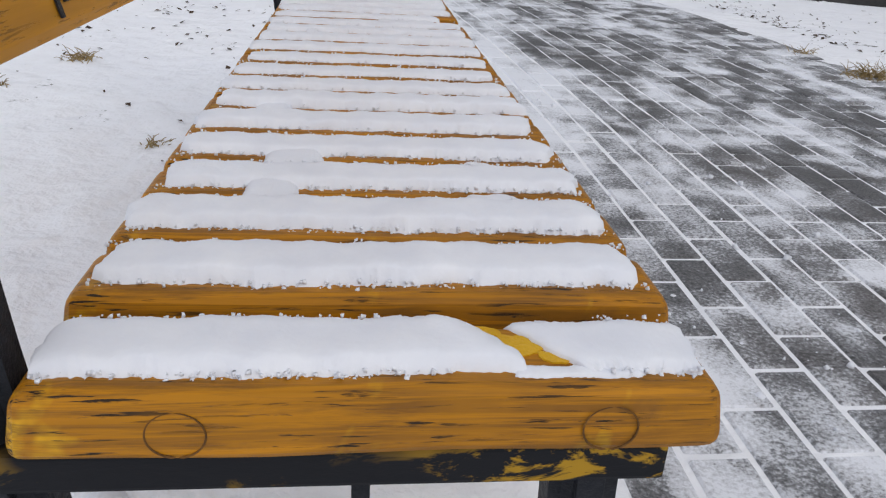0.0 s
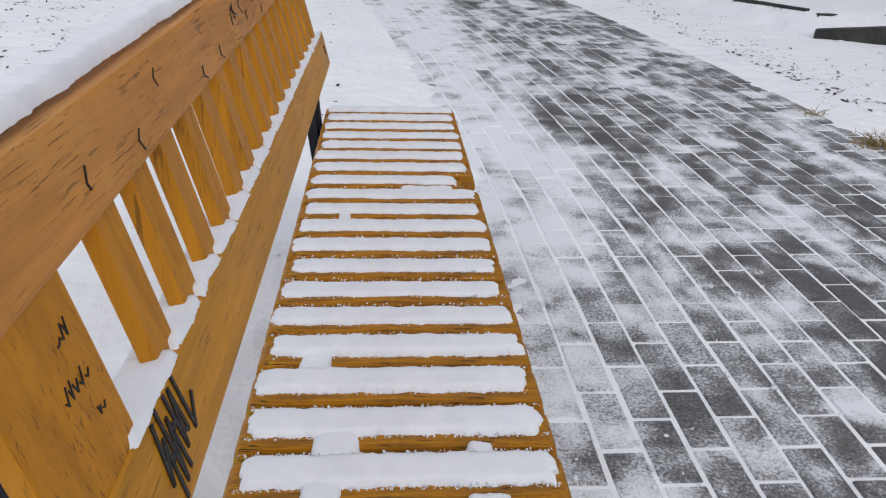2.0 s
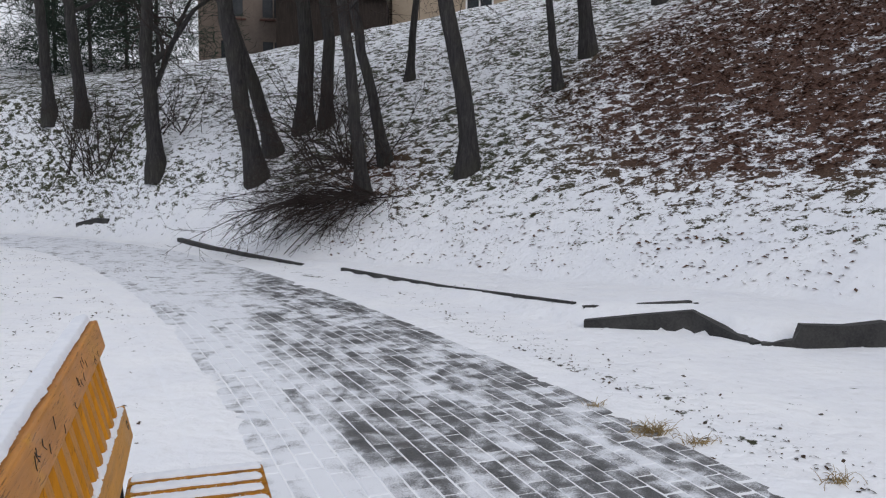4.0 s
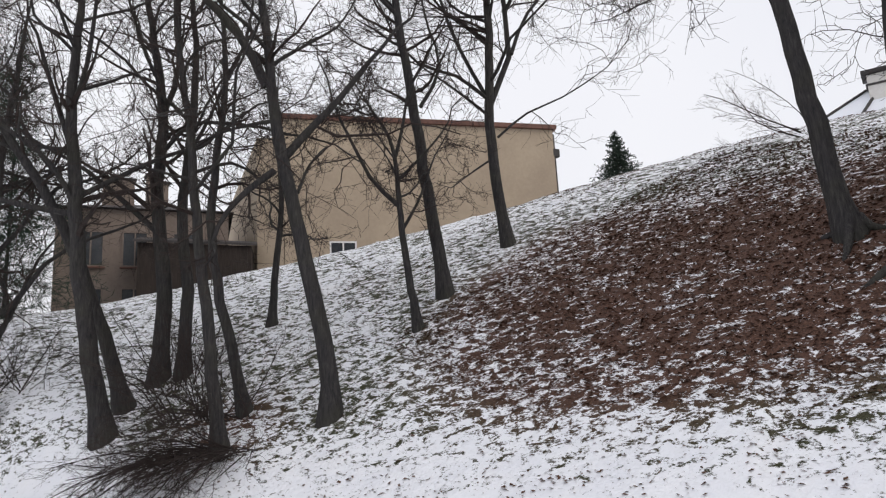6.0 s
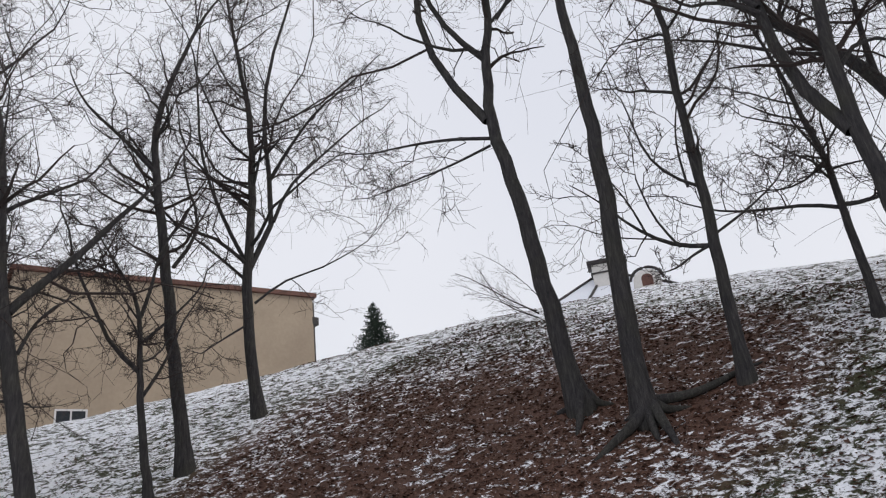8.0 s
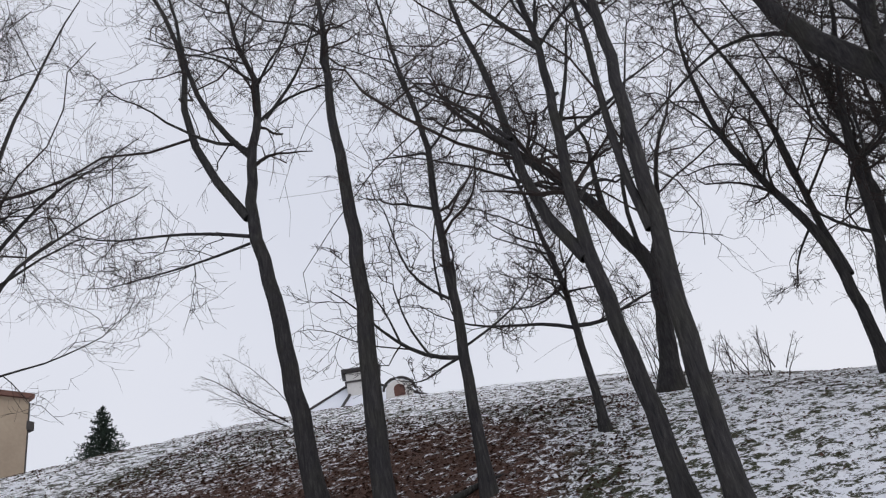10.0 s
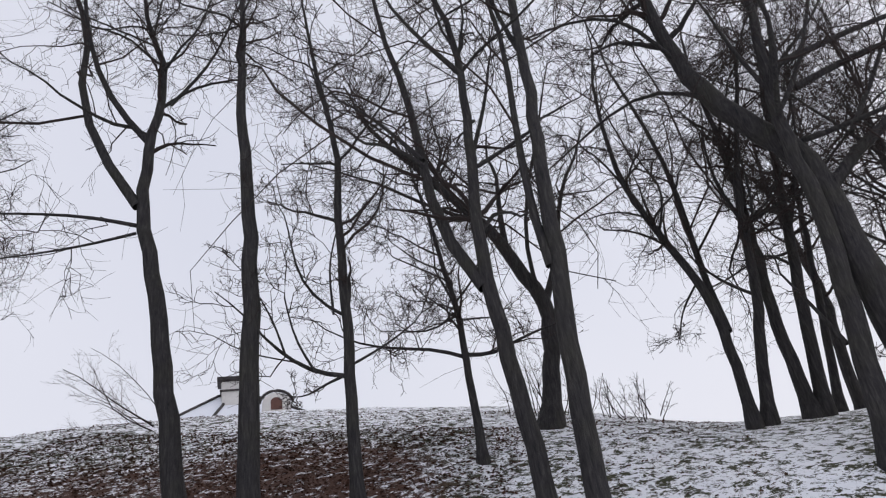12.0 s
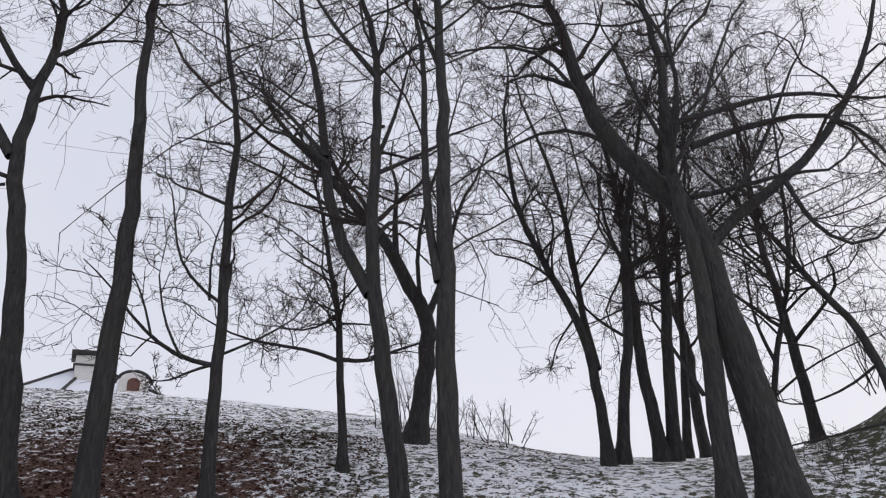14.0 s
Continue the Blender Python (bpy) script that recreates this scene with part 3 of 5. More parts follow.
def snow_loaf(x0, x1, y0, y1, z, thick, seed, nx=130, ny=12, ragged=0.0022, sag=0.0):
    """Vertices and quads of a soft pad of snow with a crumbly edge."""
    U, V = np.meshgrid(np.linspace(-1, 1, nx), np.linspace(-1, 1, ny))
    rng = np.random.default_rng(seed)

    def crumb(n, step):
        slow = np.interp(np.arange(n), np.arange(0, n + step, step), rng.normal(size=len(np.arange(0, n + step, step))))
        return (0.8 * slow + 0.45 * rng.normal(size=n)) * ragged

    X = (x0 + x1) / 2 + U * (x1 - x0) / 2 * (1 - 0.035 * np.abs(V) ** 3)
    X += np.where(U > 0, crumb(ny, 3)[:, None], crumb(ny, 3)[:, None]) * 1.6 * np.abs(U) ** 12
    Y = (y0 + y1) / 2 + V * (y1 - y0) / 2
    Y += np.where(V > 0, crumb(nx, 6)[None], crumb(nx, 6)[None]) * np.abs(V) ** 4
    span = (x1 - x0) / max(1e-6, y1 - y0)
    edge = np.clip(1 - np.abs(V) ** 5, 0, 1) * np.clip(1 - np.abs(U) ** max(4, 5 * span), 0, 1)
    soft = 0.9 + 0.12 * np.sin(U * 3.1 * span + seed) * np.sin(U * 1.7 * span + 2.3 * seed + V)
    Z = z + thick * edge ** 0.45 * soft + rng.normal(size=U.shape) * 0.00012 - 0.003 * (edge < 0.01) - sag * np.abs(V) ** 2
    i = (np.arange(ny - 1)[:, None] * nx + np.arange(nx - 1)[None, :]).ravel()
    return np.stack([X, Y, Z], -1).reshape(-1, 3), np.stack([i, i + 1, i + nx + 1, i + nx], 1)


def crumbs(c, r, rng):
    """Small rough lumps of radius r at the places c."""
    cube = np.array([(x, y, z) for z in (-1, 1) for x, y in ((-1, -1), (1, -1), (1, 1), (-1, 1))], float)[None]
    v = c[:, None] + np.asarray(r)[:, None, None] * (cube + rng.normal(size=(len(c), 8, 3)) * 0.35)
    base = (np.arange(len(c)) * 8)[:, None, None]
    sides = np.array([(0, 3, 2, 1), (4, 5, 6, 7), (0, 1, 5, 4), (1, 2, 6, 5), (2, 3, 7, 6), (3, 0, 4, 7)])[None]
    return v.reshape(-1, 3), (base + sides).reshape(-1, 4)


def snow_grains():
    """Loose crystals standing along the rims of the pads."""
    rng = np.random.default_rng(520)
    spots = []
    for k in range(SLATS):
        n = 200 if k < 5 else 80 if k < 10 else 24
        y = k * PITCH + SEAT_Y
        for rim, low in ((y + 0.0125, 0.0), (y + 0.067, 0.004)):
            x = rng.uniform(SEAT_L + 0.016, SEAT_R - 0.016, n)
            spots.append(np.stack([x, rim + rng.normal(size=n) * 0.0011, SEAT_TOP + low + rng.uniform(-0.0015, 0.004, n)], 1))
    c = np.concatenate(spots)
    bare = (c[:, 1] < SEAT_Y + 0.08) & (c[:, 0] > 0.05) & (c[:, 0] < 0.14)
    c = c[~bare]
    c[:, 2] -= FRONT_SAG * (c[:, 1] < SEAT_Y + 0.08)
    return crumbs(c, 0.0004 + 0.0008 * rng.random(len(c)) ** 2, rng)


def leaned(ob):
    ob.matrix_world = LEAN
    return ob


def build_bench_snow():
    pads = []
    for k in range(SLATS):
        y = k * PITCH + SEAT_Y
        if k == 0:
            # swept thin on the first timber, which shows its paint
            # a slanting sweep has bared the paint
            for x0, x1, high, kind in ((SEAT_L + 0.012, 0.082, 0.014, 100), (0.107, SEAT_R - 0.012, 0.009, 101)):
                v, q = snow_loaf(x0, x1, y + 0.012, y + 0.068, SEAT_TOP - FRONT_SAG - 0.001, high, kind, 110, 14, 0.0016)
                near = np.clip((v[:, 0] - 0.02) / 0.06, 0, 1) if kind == 100 else np.clip((0.165 - v[:, 0]) / 0.05, 0, 1)
                v[:, 0] -= 0.75 * (v[:, 1] - y - 0.04) * near
                pads.append((v, q))
            pads.append(snow_loaf(0.085, 0.160, y + 0.009, y + 0.022, SEAT_TOP - FRONT_SAG - 0.002, 0.004, 102, 50, 8, 0.0014))
            continue
        deep = 0.070 if k < 6 else 0.066
        high = (0.0125 if k < 7 else 0.0095) + 0.0015 * math.sin(k * 1.3)
        pads.append(snow_loaf(SEAT_L + 0.018 + 0.004 * math.sin(k * 2.3), SEAT_R - (0.055 if k == 14 else 0.019) - 0.004 * math.sin(k * 1.7), y + 0.013, y + deep, SEAT_TOP - 0.001, high, k))
    # bridges of snow across the gaps
    for k, x0, x1 in ((3, -0.100, -0.052), (4, -0.094, -0.036), (6, -0.125, -0.078), (12, -0.10, -0.075)):
        pads.append(snow_loaf(x0, x1, k * PITCH + SEAT_Y - 0.078, k * PITCH + SEAT_Y + 0.062, SEAT_TOP - 0.008, 0.0155, 40 + k, 40, 24, 0.0018))
    for k, x0, x1 in ((3, 0.085, 0.135), (4, 0.095, 0.125), (14, 0.03, 0.15)):
        pads.append(snow_loaf(x0, x1, k * PITCH + SEAT_Y - 0.036, k * PITCH + SEAT_Y + 0.002, SEAT_TOP - 0.006, 0.012, 60 + k, 30, 16, 0.0015))
    pads.append(snow_grains())
    v, q = join(pads)
    tagged(leaned(put("bench_snow", mesh_from("bench_snow", v, q, smooth=True), M_SNOW)), "fresh snow lying in strips on the bench seat", "snow", kind="stuff")
    # on the back's two boards
    up, front = back_frame()
    pads = []
    top = Vector((back_at(0.945)[0], 0, 0.945))
    v, q = snow_loaf(-0.9, 0.985, -0.038, 0.006, 0, 0.017, 77, 300, 12, 0.002)
    w = np.empty_like(v)
    w[:, 0], w[:, 1], w[:, 2] = top.x - 0.022 + v[:, 1], v[:, 0] + 0.90 - 0.015, top.z + v[:, 2] - 0.26 * (-v[:, 1]) * 0.5 + 0.004
    w[:, 0] -= 0.26 * board_drop(w[:, 1])
    w[:, 2] += board_drop(w[:, 1])
    pads.append((w, q))
    low = Vector((back_at(0.697)[0], 0, 0.697))
    for k in range(-1, 18):
        a, b = (0.094, 0.177) if k == -1 else (0.225 + 0.0958 * k, 0.2728 + 0.0958 * k)
        if b > BACK_Y1:
            break
        v, q = snow_loaf(a - 0.022, b + 0.022, -0.026, 0.021, 0, 0.009, 200 + k, 24, 12, 0.0012)
        w = np.empty_like(v)
        w[:, 0], w[:, 1], w[:, 2] = low.x - 0.020 + v[:, 1], v[:, 0], low.z + v[:, 2] - 0.004 + 0.25 * v[:, 1]
        pads.append((w, q))
        # a thin sill of snow in front of each timber
    v, q = join(pads)
    tagged(leaned(put("backrest_snow", mesh_from("backrest_snow", v, q, smooth=True), M_SNOW)), "snow lying along the backrest boards between battens", "snow", kind="stuff")


build_bench_snow()


def build_crumbs():
    """Kicked-up crumbs of snow lying on the blocks beside the bench."""
    rng = np.random.default_rng(530)
    n = 900
    x, y = 0.30 + np.abs(rng.normal(size=n)) * 0.38, rng.uniform(0.1, 2.6, n)
    heap = np.sin(7 * x + 3 * y) * np.sin(5 * y - 2 * x) + rng.normal(size=n) * 0.3 > 0.1
    x, y = x[heap], y[heap]
    r = 0.0008 + 0.0042 * rng.random(len(x)) ** 4
    v, q = crumbs(np.stack([x, y, r * 0.5], 1), r, rng)
    tagged(put("snow_crumbs", mesh_from("snow_crumbs", v, q, smooth=True), M_SNOW), "crumbs of trodden snow on the paving by the bench", "snow", kind="stuff")


build_crumbs()


# ---- drain wall beside the path ----
def wall_run(name, top, low, thick, label, snow=True):
    """A wall along (x, y, z) points: its top follows them, its foot stands at low."""
    bm = bmesh.new()
    P = [Vector(p) for p in top]
    rings = []
    for i, p in enumerate(P):
        d = (P[min(i + 1, len(P) - 1)] - P[max(i - 1, 0)])
        side = Vector((d.y, -d.x, 0)).normalized() * thick / 2
        rings.append([bm.verts.new(c) for c in (p - side, p + side, Vector((p.x, p.y, low)) + side, Vector((p.x, p.y, low)) - side)])
    for a, b in zip(rings, rings[1:]):
        for i in range(4):
            bm.faces.new((a[i], a[(i + 1) % 4], b[(i + 1) % 4], b[i]))
    bm.faces.new(rings[0][::-1]), bm.faces.new(rings[-1])
    bmesh.ops.recalc_face_normals(bm, faces=bm.faces[:])
    ob = part(name, bm, M_CONCRETE)
    return tagged(ob, label, "drain wall")


def over_ground(points):
    """Tops set some way over the ground: (x, y, rise)."""
    return [(x, y, float(ground_z(x, y)) + up) for x, y, up in points]


wall_run("drain_wall", [(3.42, 5.72, 0.08), (3.80, 5.46, 0.15), (4.21, 5.22, 0.21), (4.34, 4.95, 0.10), (4.40, 4.62, 0.03)], -0.3, 0.10, "dark wet concrete drain wall banked with snow")
wall_run("drain_wall", [(4.42, 4.60, 0.03), (4.62, 4.47, 0.07), (4.65, 4.43, 0.20), (5.0, 4.33, 0.19), (5.35, 4.26, 0.22)] + over_ground([(5.65, 4.36, 0.08), (5.9, 4.5, -0.03)]), -0.3, 0.10, "dark wet concrete wing wall with snow behind it")
wall_run("drain_coping", [(3.53, 5.96, 0.165), (4.05, 5.81, 0.19), (4.53, 5.68, 0.215)], -0.2, 0.07, "broken concrete coping standing out of the snow")
wall_run("drain_coping", [(4.55, 5.64, 0.20), (4.50, 5.35, 0.15), (4.46, 5.08, 0.06)], -0.2, 0.05, "broken concrete coping standing out of the snow")
wall_run("drain_curb", over_ground([(3.52, 6.1, 0.02), (3.25, 7.1, 0.026), (2.95, 8.2, 0.02), (2.55, 9.4, 0.03), (2.16, 10.65, 0.03)]), -0.2, 0.05, "low dark curb stone along the snowy bank")
wall_run("drain_curb", over_ground([(1.77, 11.75, 0.02), (1.15, 13.1, 0.05), (0.5, 14.8, 0.06), (-0.12, 16.46, 0.05)]), -0.2, 0.10, "low dark curb stone along the snowy bank")
wall_run("drain_curb", over_ground([(-1.7, 19.5, 0.03), (-2.0, 19.9, 0.035), (-2.5, 20.4, 0.03)]), -0.2, 0.12, "low dark curb stone along the snowy bank")


# ---- lamp post with a box ----
def build_post():
    post = tagged(empty("lamp_post", (-2.21, 8.35, 0)), "maroon steel lamp post with an orange box strapped to it", "lamp post")
    for name, pts, rad in (("base_tube", [(0, 0, -0.1), (0, 0, 0.4), (-0.015, 0, 0.80)], 0.088), ("shaft", [(-0.02, 0, 0.78), (-0.05, 0, 1.5), (-0.14, 0, 2.6), (-0.3, 0, 5.2)], 0.050)):
        v, q = tubes(along(pts, 8)[None], np.full((1, 8), rad), 16)
        put(name, mesh_from(name, v, q, smooth=True), M_POLE, post)
    v, q = tubes(np.array([[(-0.015, 0, 0.775), (-0.015, 0, 0.815)]], float), np.array([[0.1, 0.1]]), 16)
    put("collar", mesh_from("collar", v, q), M_STEEL, post)
    part("box", box_bm(0.075, 0.165, -0.06, 0.06, 0.57, 0.80, 0.012), M_BOX, post, "orange plastic box")
    part("strap", box_bm(-0.10, 0.09, -0.07, 0.07, 0.70, 0.715), M_STEEL, post)


build_post()


# ---- trees ----
def sprout(P, R, n, ratio, angle, segs, up, wob, tmin, rmin, rng, taper=0.35):
    """Side shoots: n from every stem in P, all at once."""
    N, m, _ = P.shape
    t = tmin + (1 - tmin) * rng.random((N, n))
    f = t * (m - 1)
    i = np.minimum(f.astype(int), m - 2)
    f = f - i
    row = np.arange(N)[:, None]
    start = P[row, i] * (1 - f[..., None]) + P[row, i + 1] * f[..., None]
    rad = R[row, i] * (1 - f) + R[row, i + 1] * f
    tang = P[row, i + 1] - P[row, i]
    tang /= np.linalg.norm(tang, axis=-1, keepdims=True) + 1e-9
    side = np.cross(tang, rng.normal(size=tang.shape))
    side /= np.linalg.norm(side, axis=-1, keepdims=True) + 1e-9
    a = radians(angle) * (0.7 + 0.6 * rng.random((N, n)))[..., None]
    d = np.cos(a) * tang + np.sin(a) * side
    plen = np.linalg.norm(np.diff(P, axis=1), axis=2).sum(1)[:, None]
    L = plen * ratio * (0.6 + 0.8 * rng.random((N, n))) * (1 - 0.5 * t)
    pts = [start]
    for _ in range(segs):
        d = d + rng.normal(size=d.shape) * wob
        d[..., 2] += up / segs
        d /= np.linalg.norm(d, axis=-1, keepdims=True)
        pts.append(pts[-1] + d * (L / segs)[..., None])
    Q = np.stack(pts, 2).reshape(N * n, segs + 1, 3)
    r0 = np.clip(0.46 * rad, rmin, None).reshape(-1, 1)
    return Q, np.maximum(r0 * np.linspace(1, taper, segs + 1)[None], rmin * 0.55)


def build_tree(base, line, radius, height, clear, seed, limbs=(), n1=9, spread=0.46, fine=(6, 6, 4), roots=0, arms=(), label="", group="bare trees on the hillside", droop=0.0):
    """A bare tree: a trunk along the given line, grown on to its height, with limbs, branches and twigs."""
    rng = np.random.default_rng(seed)
    tree = tagged(empty("tree", base), label or "bare dark-barked deciduous tree on the snowy hillside", "tree", group)
    line = [Vector(p) for p in line]
    line[0].z -= 0.3
    d = (line[-1] - line[-2]).normalized()
    while line[-1].z < height:
        d = (d + Vector((rng.normal() * 0.14, rng.normal() * 0.14, 0.22))).normalized()
        line.append(line[-1] + d * max(0.6, height * 0.10))
    P0 = along(line, 30)
    frac = np.linspace(0, 1, 30)
    hgt = np.clip(P0[:, 2], 0, None)
    R0 = radius * (1 - 0.90 * frac ** 1.25) + radius * 0.75 * np.exp(-hgt / 0.22)
    P0[4:] += rng.normal(size=P0[4:].shape) * radius * 0.10 * np.array([1, 1, 0])
    stems = [(P0[None], R0[None])]
    thick = [tubes(P0[None], R0[None], 12)]
    top = P0[-1, 2]
    n1 += 3
    L1 = [sprout(P0[None], R0[None], n1, spread, 54, 9, 0.32 - droop, 0.20, max(0.05, clear / top), 0.020, rng, 0.2)]
    for pts, r in limbs:
        Q = along(pts, 10)
        d = Q[-1] - Q[-2]
        far = Q[-1] + np.cumsum(np.tile(d + np.array([0, 0, 0.12]), (3, 1)) + rng.normal(size=(3, 3)) * 0.12, 0)
        Q = along(np.concatenate([Q, far]), 10)
        L1.append((Q[None], np.linspace(r, r * 0.22, 10)[None]))
    P1, R1 = np.concatenate([p for p, _ in L1]), np.concatenate([r for _, r in L1])
    thick.append(tubes(P1, R1, 7))
    for k in range(roots):
        a = 2 * math.pi * (k + 0.3 * rng.random()) / roots
        x, y = math.cos(a), math.sin(a)
        out = np.array([radius * 0.5, radius * 1.4, radius * 2.3, radius * 3.4]) * (0.7 + 0.8 * rng.random())
        g = ground_z(base[0] + x * out, base[1] + y * out) - base[2]
        pts = [(x * out[0], y * out[0], max(0.28, g[0])), (x * out[1], y * out[1], g[1] + 0.06), (x * out[2], y * out[2], g[2] + 0.02), (x * out[3], y * out[3], g[3] - 0.06)]
        thick.append(tubes(along(pts, 8)[None], np.linspace(radius * 0.55, radius * 0.16, 8)[None], 7))
    for pts, r in arms:
        run = [(x, y, float(ground_z(base[0] + x, base[1] + y)) - base[2] + up) for x, y, up in pts]
        thick.append(tubes(along(run, 12)[None], np.linspace(r, r * 0.35, 12)[None], 8))
    v, q = join(thick)
    put("trunk", mesh_from("trunk", v, q, smooth=True), M_BARK, tree)
    n2, n3, n4 = fine
    P2, R2 = sprout(P1, R1, n2, 0.62, 54, 6, 0.10 - droop, 0.36, 0.15, 0.0100, rng, 0.3)
    Pt, Rt = sprout(P0[None], R0[None], max(8, n1), 0.17, 58, 6, 0.25 - droop, 0.2, max(0.05, clear / top), 0.0095, rng, 0.3)
    P2, R2 = np.concatenate([P2, Pt]), np.concatenate([R2, Rt])
    P3, R3 = sprout(P2, R2, n3, 0.60, 52, 4, 0.04 - droop, 0.46, 0.10, 0.0068, rng)
    P4, R4 = sprout(P3, R3, n4, 0.62, 50, 2, 0.0 - droop, 0.45, 0.10, 0.0050, rng)
    v, q = join([tubes(P2, R2, 4), tubes(P3, R3, 3), tubes(P4, R4, 3)])
    put("crown", mesh_from("crown", v, q, smooth=False), M_TWIG, tree)["kind"] = "stuff"
    return tree


def rooted(x, y):
    return (x, y, float(ground_z(x, y)))


LEFT_LABEL = "bare dark tree at the foot of the snowy slope"
TALL_LABEL = "tall leaning bare tree rooted in leaf litter"
CREST_LABEL = "bare tree standing on the crest of the hill"
build_tree(rooted(-0.57, 18.94), [(0.00, 0.00, -0.02), (-0.10, 0, 1.06), (-0.16, 0, 2.35), (-0.19, -0.01, 3.37), (-0.21, -0.01, 4.64)], 0.18, 10, 2.6, 1, [([(-0.05, 0, 1.84), (0.37, 0.35, 2.95), (0.78, 0.71, 4.11)], 0.07)], n1=6, fine=(6, 6, 4), label=LEFT_LABEL)
build_tree(rooted(-2.43, 21.89), [(0.00, 0.00, 0), (-0.16, -0.02, 1.41), (-0.29, -0.03, 2.69), (-0.38, -0.04, 3.95)], 0.16, 10, 2.8, 2, [], n1=8, fine=(6, 6, 4), label=LEFT_LABEL)
build_tree(rooted(-3.35, 22.74), [(0.00, 0.00, -0.03), (-0.09, -0.01, 1.39), (-0.19, -0.03, 3.00), (-0.28, -0.04, 4.14)], 0.15, 10, 3.4, 43, [], n1=7, fine=(6, 6, 3), label=LEFT_LABEL)
build_tree(rooted(1.50, 16.05), [(0.00, 0.00, 0), (-0.34, 0.03, 1.49), (-0.58, 0.05, 3.01), (-0.71, 0.06, 4.48), (-0.84, 0.07, 6.01), (-0.92, 0.07, 6.73), (-0.83, 0.07, 8.01), (-0.80, 0.06, 9.07), (-0.73, 0.06, 9.90)], 0.19, 12, 4.0, 4, [([(-0.81, 0.06, 5.65), (-1.23, 0.64, 7.16), (-1.66, 1.28, 8.96)], 0.07), ([(-0.89, 0.07, 6.61), (-0.66, -0.19, 7.29), (-0.55, -0.64, 8.50), (-0.52, -0.97, 9.35)], 0.06), ([(-0.73, 0.06, 4.59), (-1.24, -0.34, 5.41), (-1.82, -0.55, 5.66)], 0.06)], n1=7, fine=(6, 6, 4), label=LEFT_LABEL)
build_tree(rooted(1.97, 16.91), [(0.00, 0.00, 0), (-0.36, 0.04, 0.99), (-0.67, 0.07, 1.91), (-0.98, 0.10, 2.84), (-1.46, 0.15, 4.02), (-1.87, 0.19, 4.72), (-2.33, 0.24, 5.43)], 0.16, 9.5, 4.5, 5, [], n1=6, fine=(6, 6, 4), label=LEFT_LABEL)
build_tree(rooted(2.64, 17.57), [(0.00, 0.00, 0), (0.03, 0, 0.57), (0.07, -0.01, 1.68), (0.03, 0, 2.69), (-0.13, 0.02, 3.60), (-0.09, 0.01, 5.22), (0.00, 0, 6.35), (-0.18, 0.02, 7.49), (-0.35, 0.05, 8.80), (-0.61, 0.08, 9.98)], 0.19, 12, 3.6, 6, [([(-0.10, 0.01, 3.34), (-0.85, 0.45, 4.19), (-1.68, 0.90, 5.05), (-2.62, 1.32, 5.63)], 0.075), ([(-0.01, 0.00, 6.28), (0.28, -0.22, 7.03), (0.22, -0.50, 8.35), (0.12, -0.80, 9.67)], 0.075)], n1=7, fine=(6, 6, 4), label=LEFT_LABEL)
build_tree(rooted(3.10, 17.27), [(0.00, 0.00, 0), (0.03, -0.01, 1.09), (0.09, -0.01, 1.83), (-0.02, 0.00, 2.85), (-0.07, 0.01, 3.90), (0.03, -0.01, 4.85), (0.15, -0.02, 6.26), (0.19, -0.03, 7.72), (0.07, -0.01, 9.07), (-0.03, 0.01, 9.98)], 0.15, 12, 4.0, 7, [([(-0.01, 0.00, 4.99), (0.65, 0.29, 6.31), (1.10, 0.60, 7.72), (1.87, 0.87, 9.12)], 0.05)], n1=6, fine=(6, 6, 4), label=LEFT_LABEL)
build_tree(rooted(3.16, 13.57), [(0.00, 0.00, -0.01), (-0.14, 0.03, 1.20), (-0.29, 0.06, 2.59), (-0.40, 0.08, 3.61), (-0.48, 0.10, 4.67), (-0.56, 0.12, 5.76), (-0.73, 0.15, 6.89), (-0.87, 0.18, 8.06), (-0.91, 0.19, 9.28)], 0.125, 11, 3.6, 8, [], n1=7, fine=(6, 6, 4), label=LEFT_LABEL)
build_tree(rooted(3.81, 14.35), [(0.00, 0.00, 0), (-0.29, 0.07, 1.20), (-0.51, 0.12, 2.16), (-0.68, 0.16, 3.15), (-0.66, 0.16, 4.28), (-0.53, 0.13, 5.46), (-0.39, 0.09, 6.70), (-0.47, 0.11, 7.97), (-0.60, 0.15, 9.29)], 0.115, 11, 4.2, 9, [([(-0.40, 0.10, 6.70), (0.01, 0.18, 7.58), (0.22, 0.35, 8.78)], 0.045)], n1=6, fine=(6, 6, 4), label=LEFT_LABEL)
